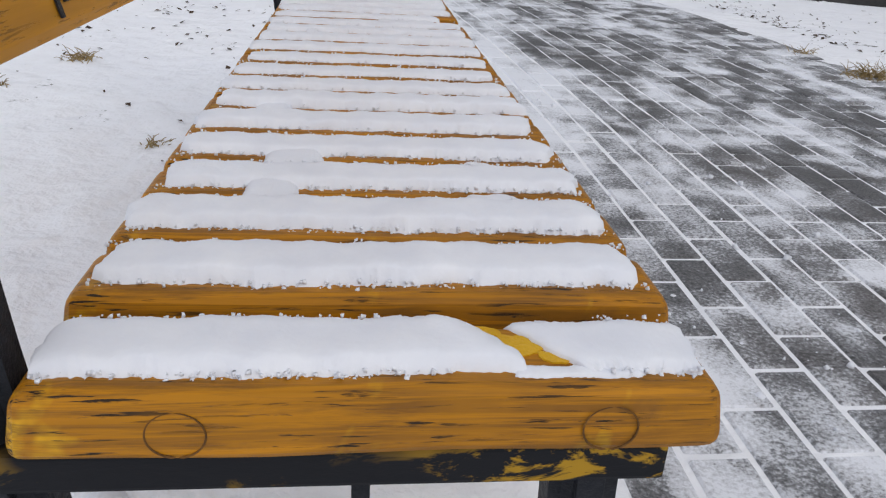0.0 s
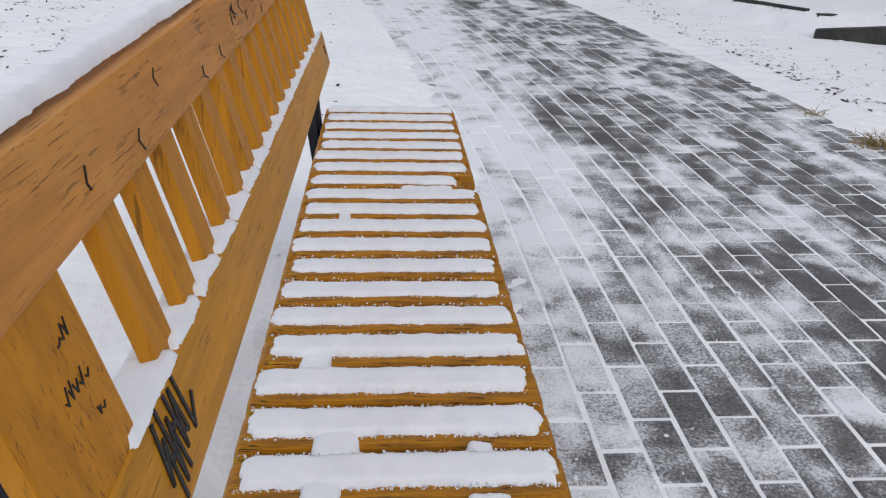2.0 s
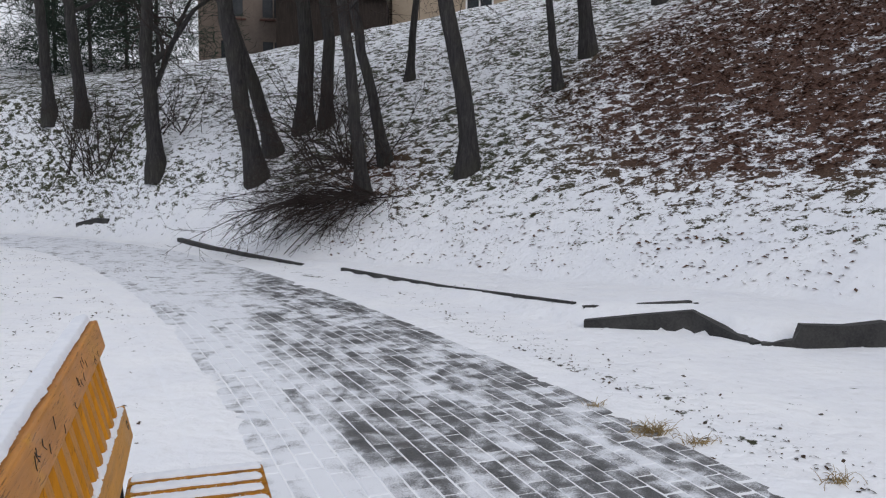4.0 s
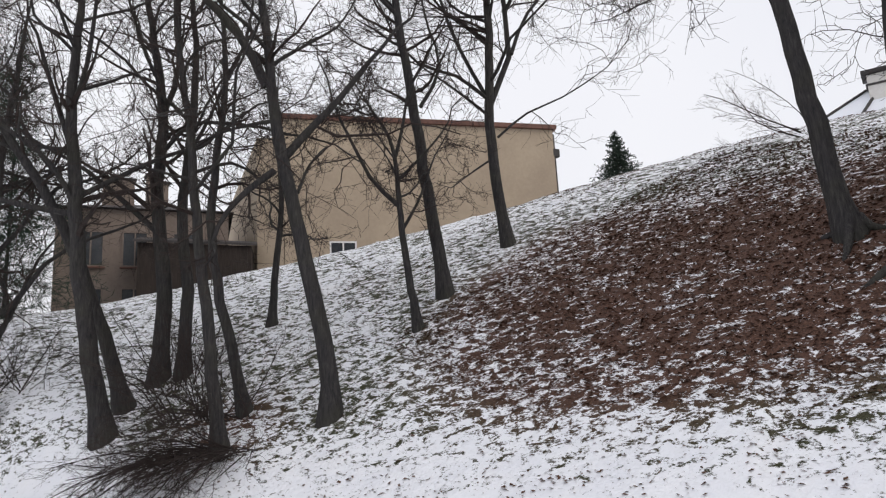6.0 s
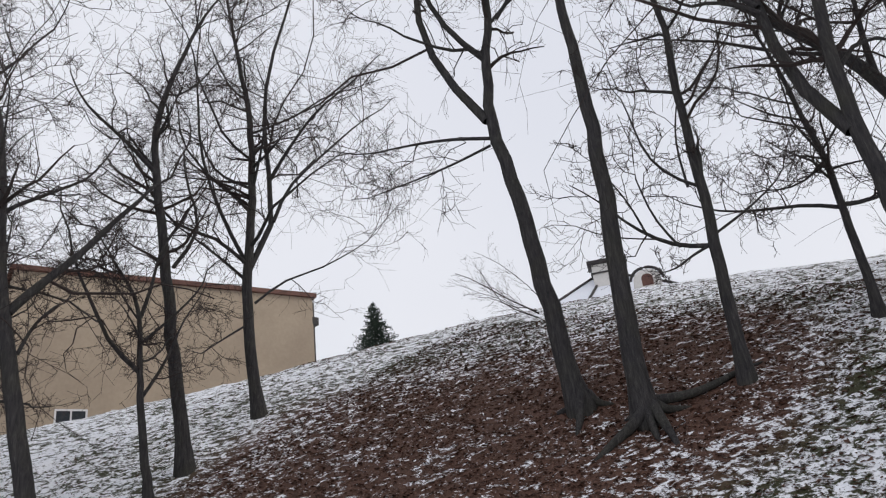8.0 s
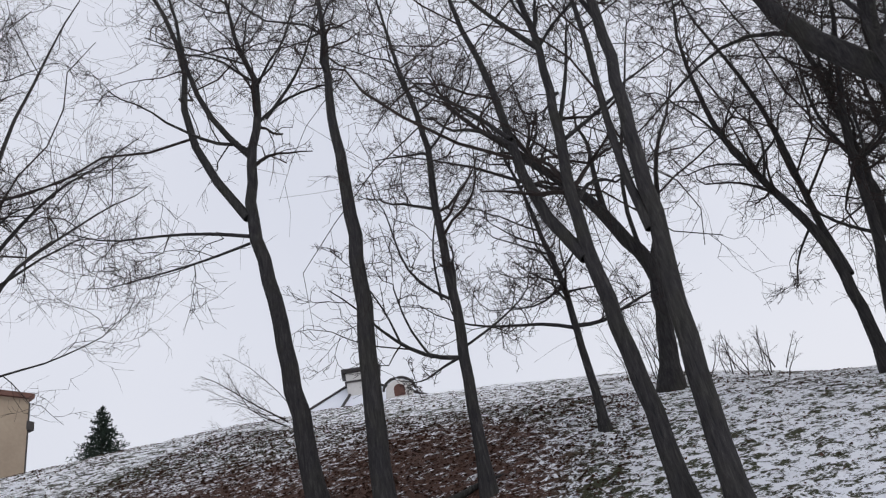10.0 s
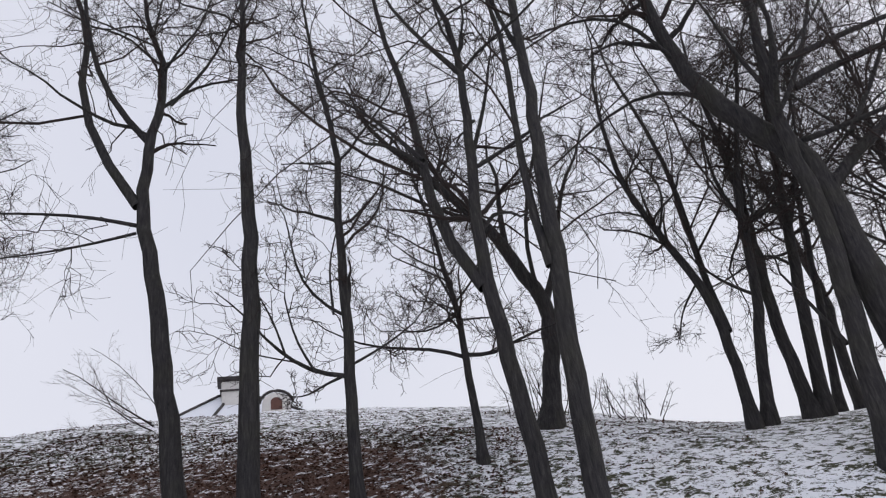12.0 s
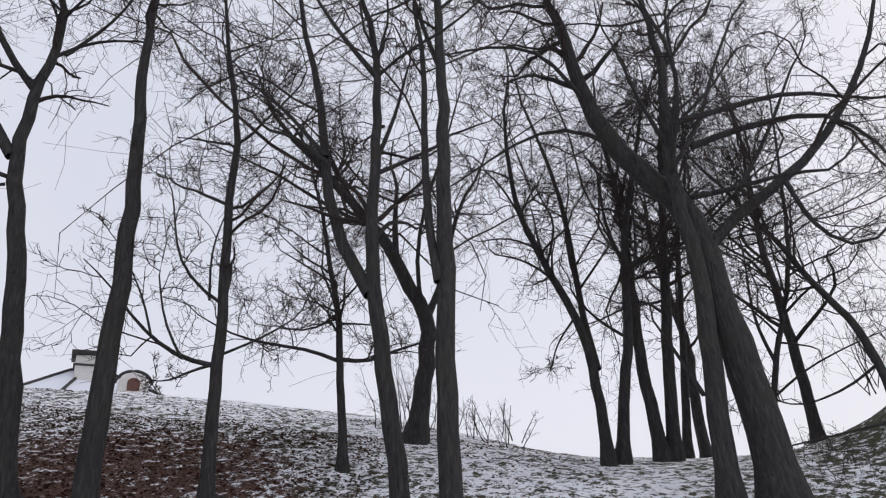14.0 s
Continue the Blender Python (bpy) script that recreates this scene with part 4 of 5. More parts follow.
build_tree(rooted(4.77, 12.52), [(0.00, 0.00, 0), (0.06, -0.02, 0.62), (-0.21, 0.07, 2.20), (-0.49, 0.17, 3.66), (-0.73, 0.25, 4.74), (-0.88, 0.31, 6.08), (-0.98, 0.34, 7.48), (-1.17, 0.41, 8.70)], 0.165, 12, 6.4, 10, [([(-0.97, 0.34, 6.17), (-1.32, 0.27, 6.91), (-1.85, 0.28, 7.49), (-2.51, 0.31, 8.05), (-2.92, 0.30, 8.52)], 0.1), ([(-0.64, 0.22, 4.79), (-0.08, 0.28, 5.50), (0.45, 0.31, 6.06), (1.04, 0.38, 6.92), (1.71, 0.42, 7.74)], 0.085), ([(-0.85, 0.30, 4.50), (-1.44, 0.28, 4.01), (-1.87, 0.22, 3.44), (-2.00, 0.12, 2.94)], 0.07), ([(-0.81, 0.28, 5.49), (-1.54, 0.81, 5.43), (-2.07, 1.19, 5.20)], 0.04), ([(-0.45, 0.16, 4.08), (-0.22, 0.20, 4.67), (0.11, 0.18, 5.03)], 0.035)], n1=6, label=TALL_LABEL)
build_tree(rooted(5.25, 17.90), [(0.00, 0.00, 0), (0.07, -0.02, 1.04), (0.25, -0.07, 2.60), (0.27, -0.07, 3.33), (0.19, -0.05, 4.37)], 0.1, 6.5, 2.2, 11, [], n1=9, fine=(6, 6, 4))
build_tree(rooted(7.21, 13.71), [(0.00, 0.00, -0.01), (-0.15, 0.07, 0.84), (-0.27, 0.13, 2.05), (-0.30, 0.15, 2.92), (-0.33, 0.16, 3.75), (-0.50, 0.24, 4.35), (-0.79, 0.39, 4.89)], 0.09, 5.9, 2.6, 12, [([(-0.32, 0.16, 3.75), (-0.04, 0.27, 4.55), (0.11, 0.41, 5.31), (0.54, 0.45, 6.10)], 0.045), ([(-0.30, 0.15, 2.61), (-0.93, 0.18, 3.12), (-1.22, 0.10, 3.69), (-1.65, 0.02, 4.36), (-1.86, -0.08, 4.85)], 0.05), ([(-0.24, 0.12, 2.11), (0.20, 0.08, 2.82), (0.56, 0.10, 3.77)], 0.04), ([(-0.31, 0.15, 3.18), (0.15, -0.38, 3.70), (0.50, -0.82, 4.23)], 0.035)], n1=8, spread=0.38, droop=0.15, label="small crooked bare tree on the hillside")
build_tree(rooted(8.34, 14.59), [(0.00, 0.00, -0.01), (-0.11, 0.06, 1.06), (-0.28, 0.15, 2.41), (-0.40, 0.22, 3.81), (-0.58, 0.31, 5.56), (-0.75, 0.40, 7.09), (-0.79, 0.43, 8.35)], 0.155, 12, 4.6, 13, [([(-0.33, 0.18, 4.52), (0.42, 0.18, 5.69), (0.16, 0.62, 6.93), (0.23, 0.95, 8.25)], 0.05), ([(-0.73, 0.39, 6.93), (-1.44, 0.42, 7.55), (-2.28, 0.47, 8.13)], 0.06)], n1=7, spread=0.3, label=TALL_LABEL)
build_tree(rooted(10.76, 15.54), [(0.00, 0.00, 0), (-0.15, 0.10, 1.02), (-0.25, 0.17, 2.33), (-0.25, 0.16, 3.45), (-0.21, 0.13, 4.62), (-0.10, 0.06, 6.20), (-0.14, 0.09, 8.61), (-0.48, 0.31, 10.83), (-0.74, 0.48, 13.05)], 0.15, 14.1, 3.9, 14, [([(-0.23, 0.15, 3.73), (0.27, 0, 4.32), (0.55, 0.04, 5.44), (0.61, 0.37, 7.27), (0.65, 0.75, 9.31), (1.22, 0.91, 11.93), (1.94, 0.88, 14.18)], 0.085), ([(0.34, -0.22, 5.19), (0.93, -0.06, 6.52), (1.93, -0.17, 7.64), (3.60, -0.37, 9.51)], 0.055), ([(0.29, -0.19, 6.49), (0.58, -0.86, 7.42), (0.95, -1.60, 8.30), (1.37, -2.22, 8.74)], 0.055), ([(-0.30, 0.20, 4.10), (-1.01, 0.28, 5.35), (-1.64, 0.22, 6.98), (-1.79, 0.00, 8.14)], 0.06), ([(-0.09, 0.06, 2.88), (0.73, -0.12, 3.65), (1.66, -0.40, 3.99), (2.85, -0.72, 4.82)], 0.035), ([(-0.10, 0.06, 6.20), (-0.11, -0.63, 7.75), (-0.33, -1.01, 8.87)], 0.04), ([(-0.22, 0.15, 2.33), (-0.87, 0.30, 1.88), (-1.50, 0.44, 1.39)], 0.03), ([(-0.22, 0.14, 3.45), (-0.75, 0.91, 4.45), (-1.44, 1.84, 5.51)], 0.045)], n1=13, spread=0.36, fine=(7, 7, 4), label="bare round-crowned tree on the hillside")
build_tree(rooted(11.46, 6.83), [(0.00, 0.00, 0), (-0.12, 0.18, 1.00), (-0.18, 0.28, 2.57), (-0.29, 0.45, 4.21), (-0.39, 0.59, 5.23), (-0.45, 0.68, 5.96), (-0.42, 0.63, 7.27), (-0.31, 0.47, 8.28), (-0.28, 0.42, 9.38), (-0.46, 0.70, 10.42), (-0.53, 0.81, 11.32)], 0.185, 12.3, 6.4, 15, [([(-0.50, 0.75, 5.98), (-0.69, 1.34, 7.00), (-0.81, 1.86, 8.31), (-0.80, 2.10, 9.39), (-0.61, 1.98, 10.28), (-0.65, 2.40, 11.75), (-0.72, 2.77, 12.90)], 0.1), ([(-0.43, 0.65, 7.48), (-1.00, 0.97, 8.02), (-1.47, 1.11, 8.72), (-1.87, 1.07, 9.51), (-2.14, 0.93, 10.17)], 0.07), ([(-0.47, 0.71, 5.56), (-0.75, 1.62, 5.91), (-1.09, 2.69, 6.13), (-1.38, 3.55, 6.23)], 0.04), ([(-0.50, 0.76, 5.41), (-1.34, 1.30, 4.86), (-2.42, 1.96, 4.32)], 0.03), ([(-0.32, 0.48, 8.29), (0.28, 0.09, 9.21), (1.14, -0.65, 9.81)], 0.04), ([(-0.21, 0.31, 8.41), (-0.02, -0.47, 9.32), (-0.01, -0.91, 10.20)], 0.04)], n1=9, spread=0.34, roots=4, droop=0.1, label=TALL_LABEL)
build_tree(rooted(11.12, 5.51), [(0.00, 0.00, -0.01), (-0.02, 0.04, 1.34), (0.01, -0.01, 2.69), (0.04, -0.07, 3.96), (0.04, -0.08, 5.11), (0.04, -0.08, 6.62), (0.00, 0, 8.02), (0.01, -0.02, 9.51), (0.05, -0.08, 10.46)], 0.18, 13, 8.9, 16, [], n1=7, roots=5, arms=[([(.1, -.1, .25), (.5, -.45, .10), (.95, -.75, .05), (1.5, -1.1, .05), (2.0, -1.45, -.10)], 0.085), ([(-.05, -.1, .3), (-.35, .05, .12), (-.7, .25, .05), (-1.1, .5, -.08)], 0.11), ([(0, -.1, .3), (-.2, -.35, .12), (-.45, -.6, .03), (-.7, -.8, -.08)], 0.10)], label=TALL_LABEL)
build_tree(rooted(12.23, 4.29), [(0.00, 0.00, 0), (0.01, -0.02, 1.10), (0.02, -0.06, 2.20), (0.04, -0.10, 3.39), (0.03, -0.06, 4.45), (0.05, -0.12, 5.83), (0.07, -0.18, 7.05), (-0.01, 0.02, 8.45), (-0.07, 0.17, 10.11)], 0.11, 11.5, 4.8, 17, [([(-0.01, 0.01, 2.30), (-0.05, 0.52, 2.46), (-0.08, 1.06, 2.88), (-0.08, 1.61, 3.54)], 0.045), ([(0, 0.00, 2.32), (-0.19, 0.28, 2.18), (-0.38, 0.56, 1.98)], 0.03), ([(-0.18, 0.46, 2.41), (-0.18, 0.83, 3.11), (-0.07, 1.05, 4.16)], 0.025), ([(0.01, -0.02, 3.43), (-0.29, 0.30, 3.67), (-0.57, 0.52, 4.12), (-0.84, 0.51, 4.85)], 0.03), ([(0.03, -0.08, 3.42), (0.07, -0.18, 3.94)], 0.055), ([(-0.05, 0.12, 3.45), (0.12, 0.22, 4.49), (0.32, 0.09, 5.27)], 0.025), ([(0.05, -0.12, 2.50), (0.15, -0.73, 2.74), (0.21, -1.20, 3.01)], 0.025), ([(-0.37, 0.91, 2.76), (-0.57, 1.02, 3.40), (-0.82, 1.24, 3.98)], 0.022)], n1=8, spread=0.26, label="slender bare tree with a broken side stem")
build_tree(rooted(14.31, 2.68), [(0.00, 0.00, 0), (0.01, -0.04, 0.92), (0, 0.01, 2.00), (0.00, -0.02, 2.92), (-0.04, 0.18, 4.15), (-0.05, 0.24, 4.93), (-0.11, 0.49, 6.17)], 0.085, 7.2, 2.7, 18, [([(0.00, -0.01, 2.04), (0.26, -0.48, 2.01), (0.54, -1.00, 2.30), (0.78, -1.44, 2.48)], 0.045), ([(0, 0.01, 2.00), (-0.28, 0.47, 2.18), (-0.64, 1.11, 2.23), (-0.96, 1.64, 2.33)], 0.04), ([(0.00, -0.02, 2.92), (0.08, 0.67, 2.68), (0.10, 1.35, 2.95)], 0.025), ([(-0.02, 0.09, 3.64), (-0.33, 0.57, 3.93), (-0.64, 1.05, 4.21)], 0.025), ([(0, 0.01, 3.16), (0.23, -0.43, 3.69), (0.43, -0.65, 4.54)], 0.025)], n1=9, spread=0.38, label="small bare tree near the crest of the hill")
build_tree(rooted(11.20, 1.17), [(0.00, 0.00, 0.00), (-0.01, 0.13, 2.05), (-0.02, 0.20, 3.05), (-0.04, 0.32, 3.96), (-0.04, 0.30, 4.92), (-0.02, 0.20, 6.18), (-0.01, 0.09, 7.33), (0.00, 0.06, 8.85), (-0.04, 0.28, 9.97)], 0.145, 12.2, 4.8, 19, [([(-0.04, 0.35, 3.94), (0.06, 0.73, 4.73), (0.18, 1.01, 5.55), (0.38, 1.10, 6.81), (0.66, 1.26, 8.68), (0.92, 1.71, 10.73)], 0.11), ([(-0.13, 0.96, 6.33), (-0.51, 1.40, 6.69), (-0.79, 1.86, 6.68)], 0.045), ([(-0.13, 0.97, 6.45), (0.27, 1.83, 7.94), (0.53, 2.68, 8.95)], 0.045), ([(-0.02, 0.18, 6.29), (0.37, -0.18, 7.57), (0.70, -0.41, 8.86)], 0.045), ([(0.00, 0.07, 8.07), (-0.46, 0.63, 8.79), (-0.79, 0.95, 9.32)], 0.055)], n1=7, label=TALL_LABEL)
build_tree(rooted(10.74, 0.52), [(0.00, 0.00, 0.00), (0.00, 0.02, 1.38), (0.01, -0.04, 2.55), (0.02, -0.15, 4.21), (0.03, -0.30, 6.15), (0.04, -0.38, 7.82), (0.04, -0.47, 9.73)], 0.163, 12.6, 8.3, 20, [([(0.01, -0.07, 4.22), (0.04, 0.02, 4.99), (0.13, -0.01, 6.80), (0.23, -0.16, 8.64), (0.28, -0.00, 10.06)], 0.075), ([(0.04, -0.41, 8.06), (0.30, -0.18, 9.22), (0.70, 0.08, 11.08)], 0.05)], n1=7, label=TALL_LABEL)
build_tree(rooted(16.86, 1.73), [(0.00, 0.00, 0), (0.04, -0.30, 0.98), (0.06, -0.50, 2.26), (0.06, -0.53, 2.81), (0.01, -0.06, 3.84), (-0.02, 0.20, 4.61), (-0.11, 0.86, 5.59), (-0.19, 1.53, 6.61)], 0.21, 10, 5.0, 21, [([(-0.01, 0.10, 4.45), (0.08, 0.09, 5.43), (0.21, -0.02, 6.64)], 0.085), ([(0.07, -0.54, 2.81), (0.50, -1.03, 4.10), (0.89, -1.25, 5.54), (1.32, -1.79, 6.91)], 0.09), ([(0.06, -0.45, 2.82), (-0.42, -0.38, 3.74), (-1.00, -0.66, 4.86), (-1.60, -1.26, 5.91)], 0.06)], n1=11, spread=0.4, label=CREST_LABEL)
build_tree(rooted(16.67, -2.21), [(0.00, 0.00, 0), (0, -0.04, 0.72), (-0.01, -0.05, 2.17), (0.03, 0.21, 3.53), (0.08, 0.67, 4.74), (0.12, 0.93, 5.69), (0.14, 1.13, 6.84)], 0.12, 10, 4.0, 22, [([(-0.01, -0.12, 1.98), (0.25, -0.02, 3.32), (0.52, -0.09, 4.86), (0.76, -0.11, 6.23), (1.04, 0.01, 7.76), (1.36, 0.29, 9.49)], 0.085), ([(0.05, 0.43, 4.13), (-0.15, 1.06, 4.68), (-0.29, 1.81, 4.85)], 0.035), ([(0.02, 0.13, 3.25), (0.31, 0.63, 2.76), (0.52, 0.83, 2.20)], 0.03), ([(0.09, 0.75, 5.05), (0.32, 1.35, 5.56), (0.57, 2.17, 5.65)], 0.03)], n1=9, spread=0.38, label=CREST_LABEL)
build_tree(rooted(16.98, -2.48), [(0.00, 0.00, 0), (-0.05, -0.33, 1.39), (-0.09, -0.67, 2.60), (-0.12, -0.86, 4.21), (-0.18, -1.27, 6.07), (-0.25, -1.82, 7.57)], 0.13, 10, 3.6, 23, [([(-0.12, -0.89, 4.35), (0.24, -0.69, 5.62), (0.59, -0.84, 7.10)], 0.055), ([(-0.09, -0.66, 2.61), (-0.24, -0.07, 3.02), (-0.44, 0.45, 3.67)], 0.04)], n1=9, spread=0.36, label=CREST_LABEL)
build_tree(rooted(17.60, -3.48), [(0.00, 0.00, 0), (0.01, 0.03, 1.07), (0.01, 0.05, 2.50), (-0.01, -0.07, 3.59), (-0.03, -0.18, 5.20), (-0.04, -0.20, 6.64)], 0.15, 11, 4, 24, [], n1=8, fine=(6, 6, 4), label=CREST_LABEL)
build_tree(rooted(17.72, -3.69), [(0.00, 0.00, 0), (-0.05, -0.23, 1.41), (-0.09, -0.43, 2.69), (-0.14, -0.71, 4.34), (-0.24, -1.19, 7.08), (-0.32, -1.55, 8.73)], 0.15, 11.5, 4, 25, [([(-0.11, -0.53, 3.23), (0.10, -0.15, 3.79), (0.29, 0.36, 3.79)], 0.04)], n1=9, fine=(6, 6, 4), label=CREST_LABEL)
build_tree(rooted(19.68, -4.38), [(0.00, 0.00, 0), (-0.07, -0.32, 1.48), (-0.14, -0.66, 3.50), (-0.21, -0.94, 5.22), (-0.27, -1.24, 7.07)], 0.11, 9.5, 3.5, 26, [], n1=8, fine=(6, 6, 4), label=CREST_LABEL)
build_tree(rooted(13.44, -4.32), [(0.00, 0.00, 0), (-0.01, -0.04, 1.43), (0.03, 0.09, 2.61), (0.05, 0.14, 3.88), (0.06, 0.20, 4.80), (0.13, 0.41, 5.69), (0.27, 0.83, 6.38), (0.42, 1.31, 7.29), (0.52, 1.60, 8.49), (0.55, 1.71, 9.78), (0.61, 1.91, 11.38)], 0.33, 13.0, 9.0, 27, [([(0.03, 0.10, 4.54), (-0.04, -0.51, 5.12), (-0.20, -1.51, 5.61), (-0.30, -2.25, 6.17), (-0.41, -3.17, 7.26), (-0.45, -3.83, 8.37)], 0.12), ([(0.07, 0.22, 5.63), (-0.43, -0.50, 5.43), (-0.99, -1.29, 5.31), (-1.39, -1.83, 5.02)], 0.06), ([(-0.03, -0.10, 6.69), (0.02, -0.99, 6.99), (0.07, -2.14, 7.19), (0.09, -2.99, 7.14), (0.16, -3.60, 6.32)], 0.075), ([(-0.45, -1.40, 5.46), (-0.78, -1.45, 4.34), (-1.10, -1.78, 3.70), (-1.28, -2.17, 3.76)], 0.05), ([(0.42, 1.31, 7.29), (0.94, 1.94, 8.19), (1.52, 2.86, 8.53), (2.59, 4.64, 8.12)], 0.05), ([(0.52, 1.60, 8.49), (-0.01, 2.37, 9.54), (-0.14, 3.29, 9.74), (-0.22, 4.26, 9.60)], 0.05), ([(-0.18, -0.55, 5.40), (-0.06, -1.54, 6.71), (0.10, -2.49, 8.37)], 0.05)], n1=6, spread=0.3, label="massive dark leaning tree with spreading limbs")
build_tree(rooted(13.29, -3.48), [(0.00, 0.00, 0), (-0.03, -0.11, 1.10), (-0.06, -0.25, 2.28), (-0.11, -0.43, 3.88), (-0.10, -0.38, 5.13), (-0.10, -0.37, 6.11), (-0.14, -0.55, 7.36), (-0.18, -0.70, 8.72), (-0.17, -0.66, 10.29)], 0.19, 12.5, 5.8, 28, [([(-0.14, -0.54, 7.07), (-0.11, -1.76, 7.33), (-0.09, -3.00, 7.56), (-0.07, -4.26, 7.15)], 0.07), ([(-0.11, -0.42, 6.61), (-0.39, -0.03, 7.53), (-0.75, 0.25, 8.53)], 0.05), ([(0, -0.01, 1.85), (0.28, 0.18, 2.65), (0.61, 0.43, 3.54)], 0.04), ([(-0.11, -0.41, 6.10), (0.02, -1.19, 7.11), (0.25, -1.81, 8.61), (0.44, -2.71, 10.20)], 0.05)], n1=7, label=TALL_LABEL)
build_tree(rooted(17.40, -5.55), [(0.00, 0.00, 0), (-0.17, -0.52, 1.73), (-0.32, -1.00, 2.91), (-0.46, -1.43, 4.03), (-0.53, -1.66, 5.28)], 0.075, 9, 2.6, 29, [([(-0.19, -0.60, 1.96), (0.14, -0.52, 3.02), (0.44, -0.77, 4.41)], 0.045), ([(-0.32, -0.99, 2.91), (-0.84, -1.64, 3.41), (-1.32, -2.32, 3.49)], 0.035), ([(-0.14, -0.45, 1.24), (-0.13, -1.26, 1.78), (-0.16, -2.59, 2.26)], 0.03)], n1=8, spread=0.36, droop=0.15, label="bare spreading tree with drooping twigs")
build_tree(rooted(14.34, -6.99), [(0.00, 0.00, 0), (0.04, 0.07, 1.05), (0.07, 0.14, 1.99), (0.12, 0.25, 2.56), (0.21, 0.42, 3.06)], 0.09, 8, 2.5, 30, [([(0.04, 0.08, 1.87), (0.54, 0.58, 1.56), (1.12, 1.22, 1.49)], 0.03), ([(0.03, 0.05, 0.85), (0.13, 0.70, 0.76), (0.32, 1.90, 0.64)], 0.03)], n1=9, spread=0.36, droop=0.2, label="bare spreading tree with drooping twigs")

for k, (x, y, h) in enumerate(((-6.5, 27.0, 11), (-9.0, 25.0, 10), (-5.0, 33.0, 12), (-12.0, 29.0, 12), (20.0, -7.6, 10), (22.6, -5.6, 10))):
    build_tree(rooted(x, y), [(0, 0, 0), (.1 * math.sin(k), .1 * math.cos(k), 1.6), (.25 * math.sin(k), .2 * math.cos(2 * k), 3.4), (.3 * math.sin(2 * k), .3 * math.cos(k), 5.4)], 0.13 + 0.02 * (k % 3), h, 2.6 + 0.3 * (k % 4), 300 + k, n1=9, fine=(7, 6, 4), label="bare tree standing farther back in the park")


# ---- shrubs and brushwood ----
def build_shrub(base, n, length, lean, seed, label, fine=(5, 4), up=0.35, r=0.014):
    """Many stems from one stool."""
    rng = np.random.default_rng(seed)
    a, el = rng.random(n) * 2 * np.pi, radians(25) + rng.random(n) * radians(60)
    d = np.stack([np.cos(a) * np.cos(el), np.sin(a) * np.cos(el), np.sin(el)], 1) + np.asarray(lean)[None]
    d /= np.linalg.norm(d, axis=1, keepdims=True)
    pts = [np.zeros((n, 3)) + rng.normal(size=(n, 3)) * np.array([0.42, 0.42, 0.03])]
    for _ in range(6):
        d = d + rng.normal(size=d.shape) * 0.12 + np.array([0, 0, up / 6])
        d /= np.linalg.norm(d, axis=1, keepdims=True)
        pts.append(pts[-1] + d * (length / 6) * (0.5 + 0.7 * rng.random((n, 1))))
    P = np.stack(pts, 1)
    R = np.linspace(1, 0.35, 7)[None] * r * (0.6 + 0.7 * rng.random((n, 1)))
    P2, R2 = sprout(P, R, fine[0], 0.4, 38, 4, 0.1, 0.16, 0.2, 0.004, rng)
    P3, R3 = sprout(P2, R2, fine[1], 0.5, 38, 2, 0.1, 0.2, 0.15, 0.003, rng)
    shrub = tagged(empty("shrub", base), label, "shrub", "shrubs")
    put("stool", mesh_from("stool", *tubes(P, R, 5), smooth=True), M_TWIG, shrub)["kind"] = "stuff"
    put("crown", mesh_from("crown", *join([tubes(P2, R2, 3), tubes(P3, R3, 3)])), M_TWIG, shrub)["kind"] = "stuff"
    return shrub


build_shrub(rooted(3.1, 13.6), 70, 2.4, (-1.3, -0.5, -0.7), 31, "pile of dark drooping brushwood at a tree's foot", (8, 5), -0.6)
build_shrub(rooted(3.3, 14.6), 40, 2.6, (-0.6, 0.1, 0.1), 41, "dark brushwood hanging among the trunks", (7, 5), -0.9)
build_shrub(rooted(-2.0, 20.6), 34, 2.4, (0, 0, 0.3), 32, "bare dark shrub by the path", (5, 4))
build_shrub(rooted(3.1, 16.4), 22, 1.8, (0.2, 0, 0.2), 33, "bare shrub among the trunks", (5, 4), 0.0)
build_shrub(rooted(-0.3, 19.6), 26, 2.0, (0, 0, 0), 34, "bare shrub among the trunks", (5, 4), -0.2)
build_shrub(rooted(18.6, 1.9), 14, 2.0, (0, 0, 0.9), 35, "small bare shrub on the hill crest", (6, 5))
build_shrub(rooted(18.9, 0.6), 10, 1.1, (0, 0, 0.9), 36, "small bare shrub on the hill crest", (6, 4))
build_shrub(rooted(19.0, -0.2), 9, 1.0, (0, 0, 0.9), 37, "small bare shrub on the hill crest", (6, 4))
build_shrub(rooted(17.4, 11.5), 6, 3.2, (-0.7, 1.2, 0.45), 38, "thin bare sapling on the leaf-strewn slope", (9, 7), -0.35, 0.02)
build_shrub(rooted(18.0, -10.8), 40, 1.8, (0, 0, 0.3), 39, "bare thicket on the far mound", (5, 4))
build_shrub(rooted(18.2, -9.3), 40, 1.8, (0, 0, 0.3), 40, "bare thicket on the far mound", (5, 4))


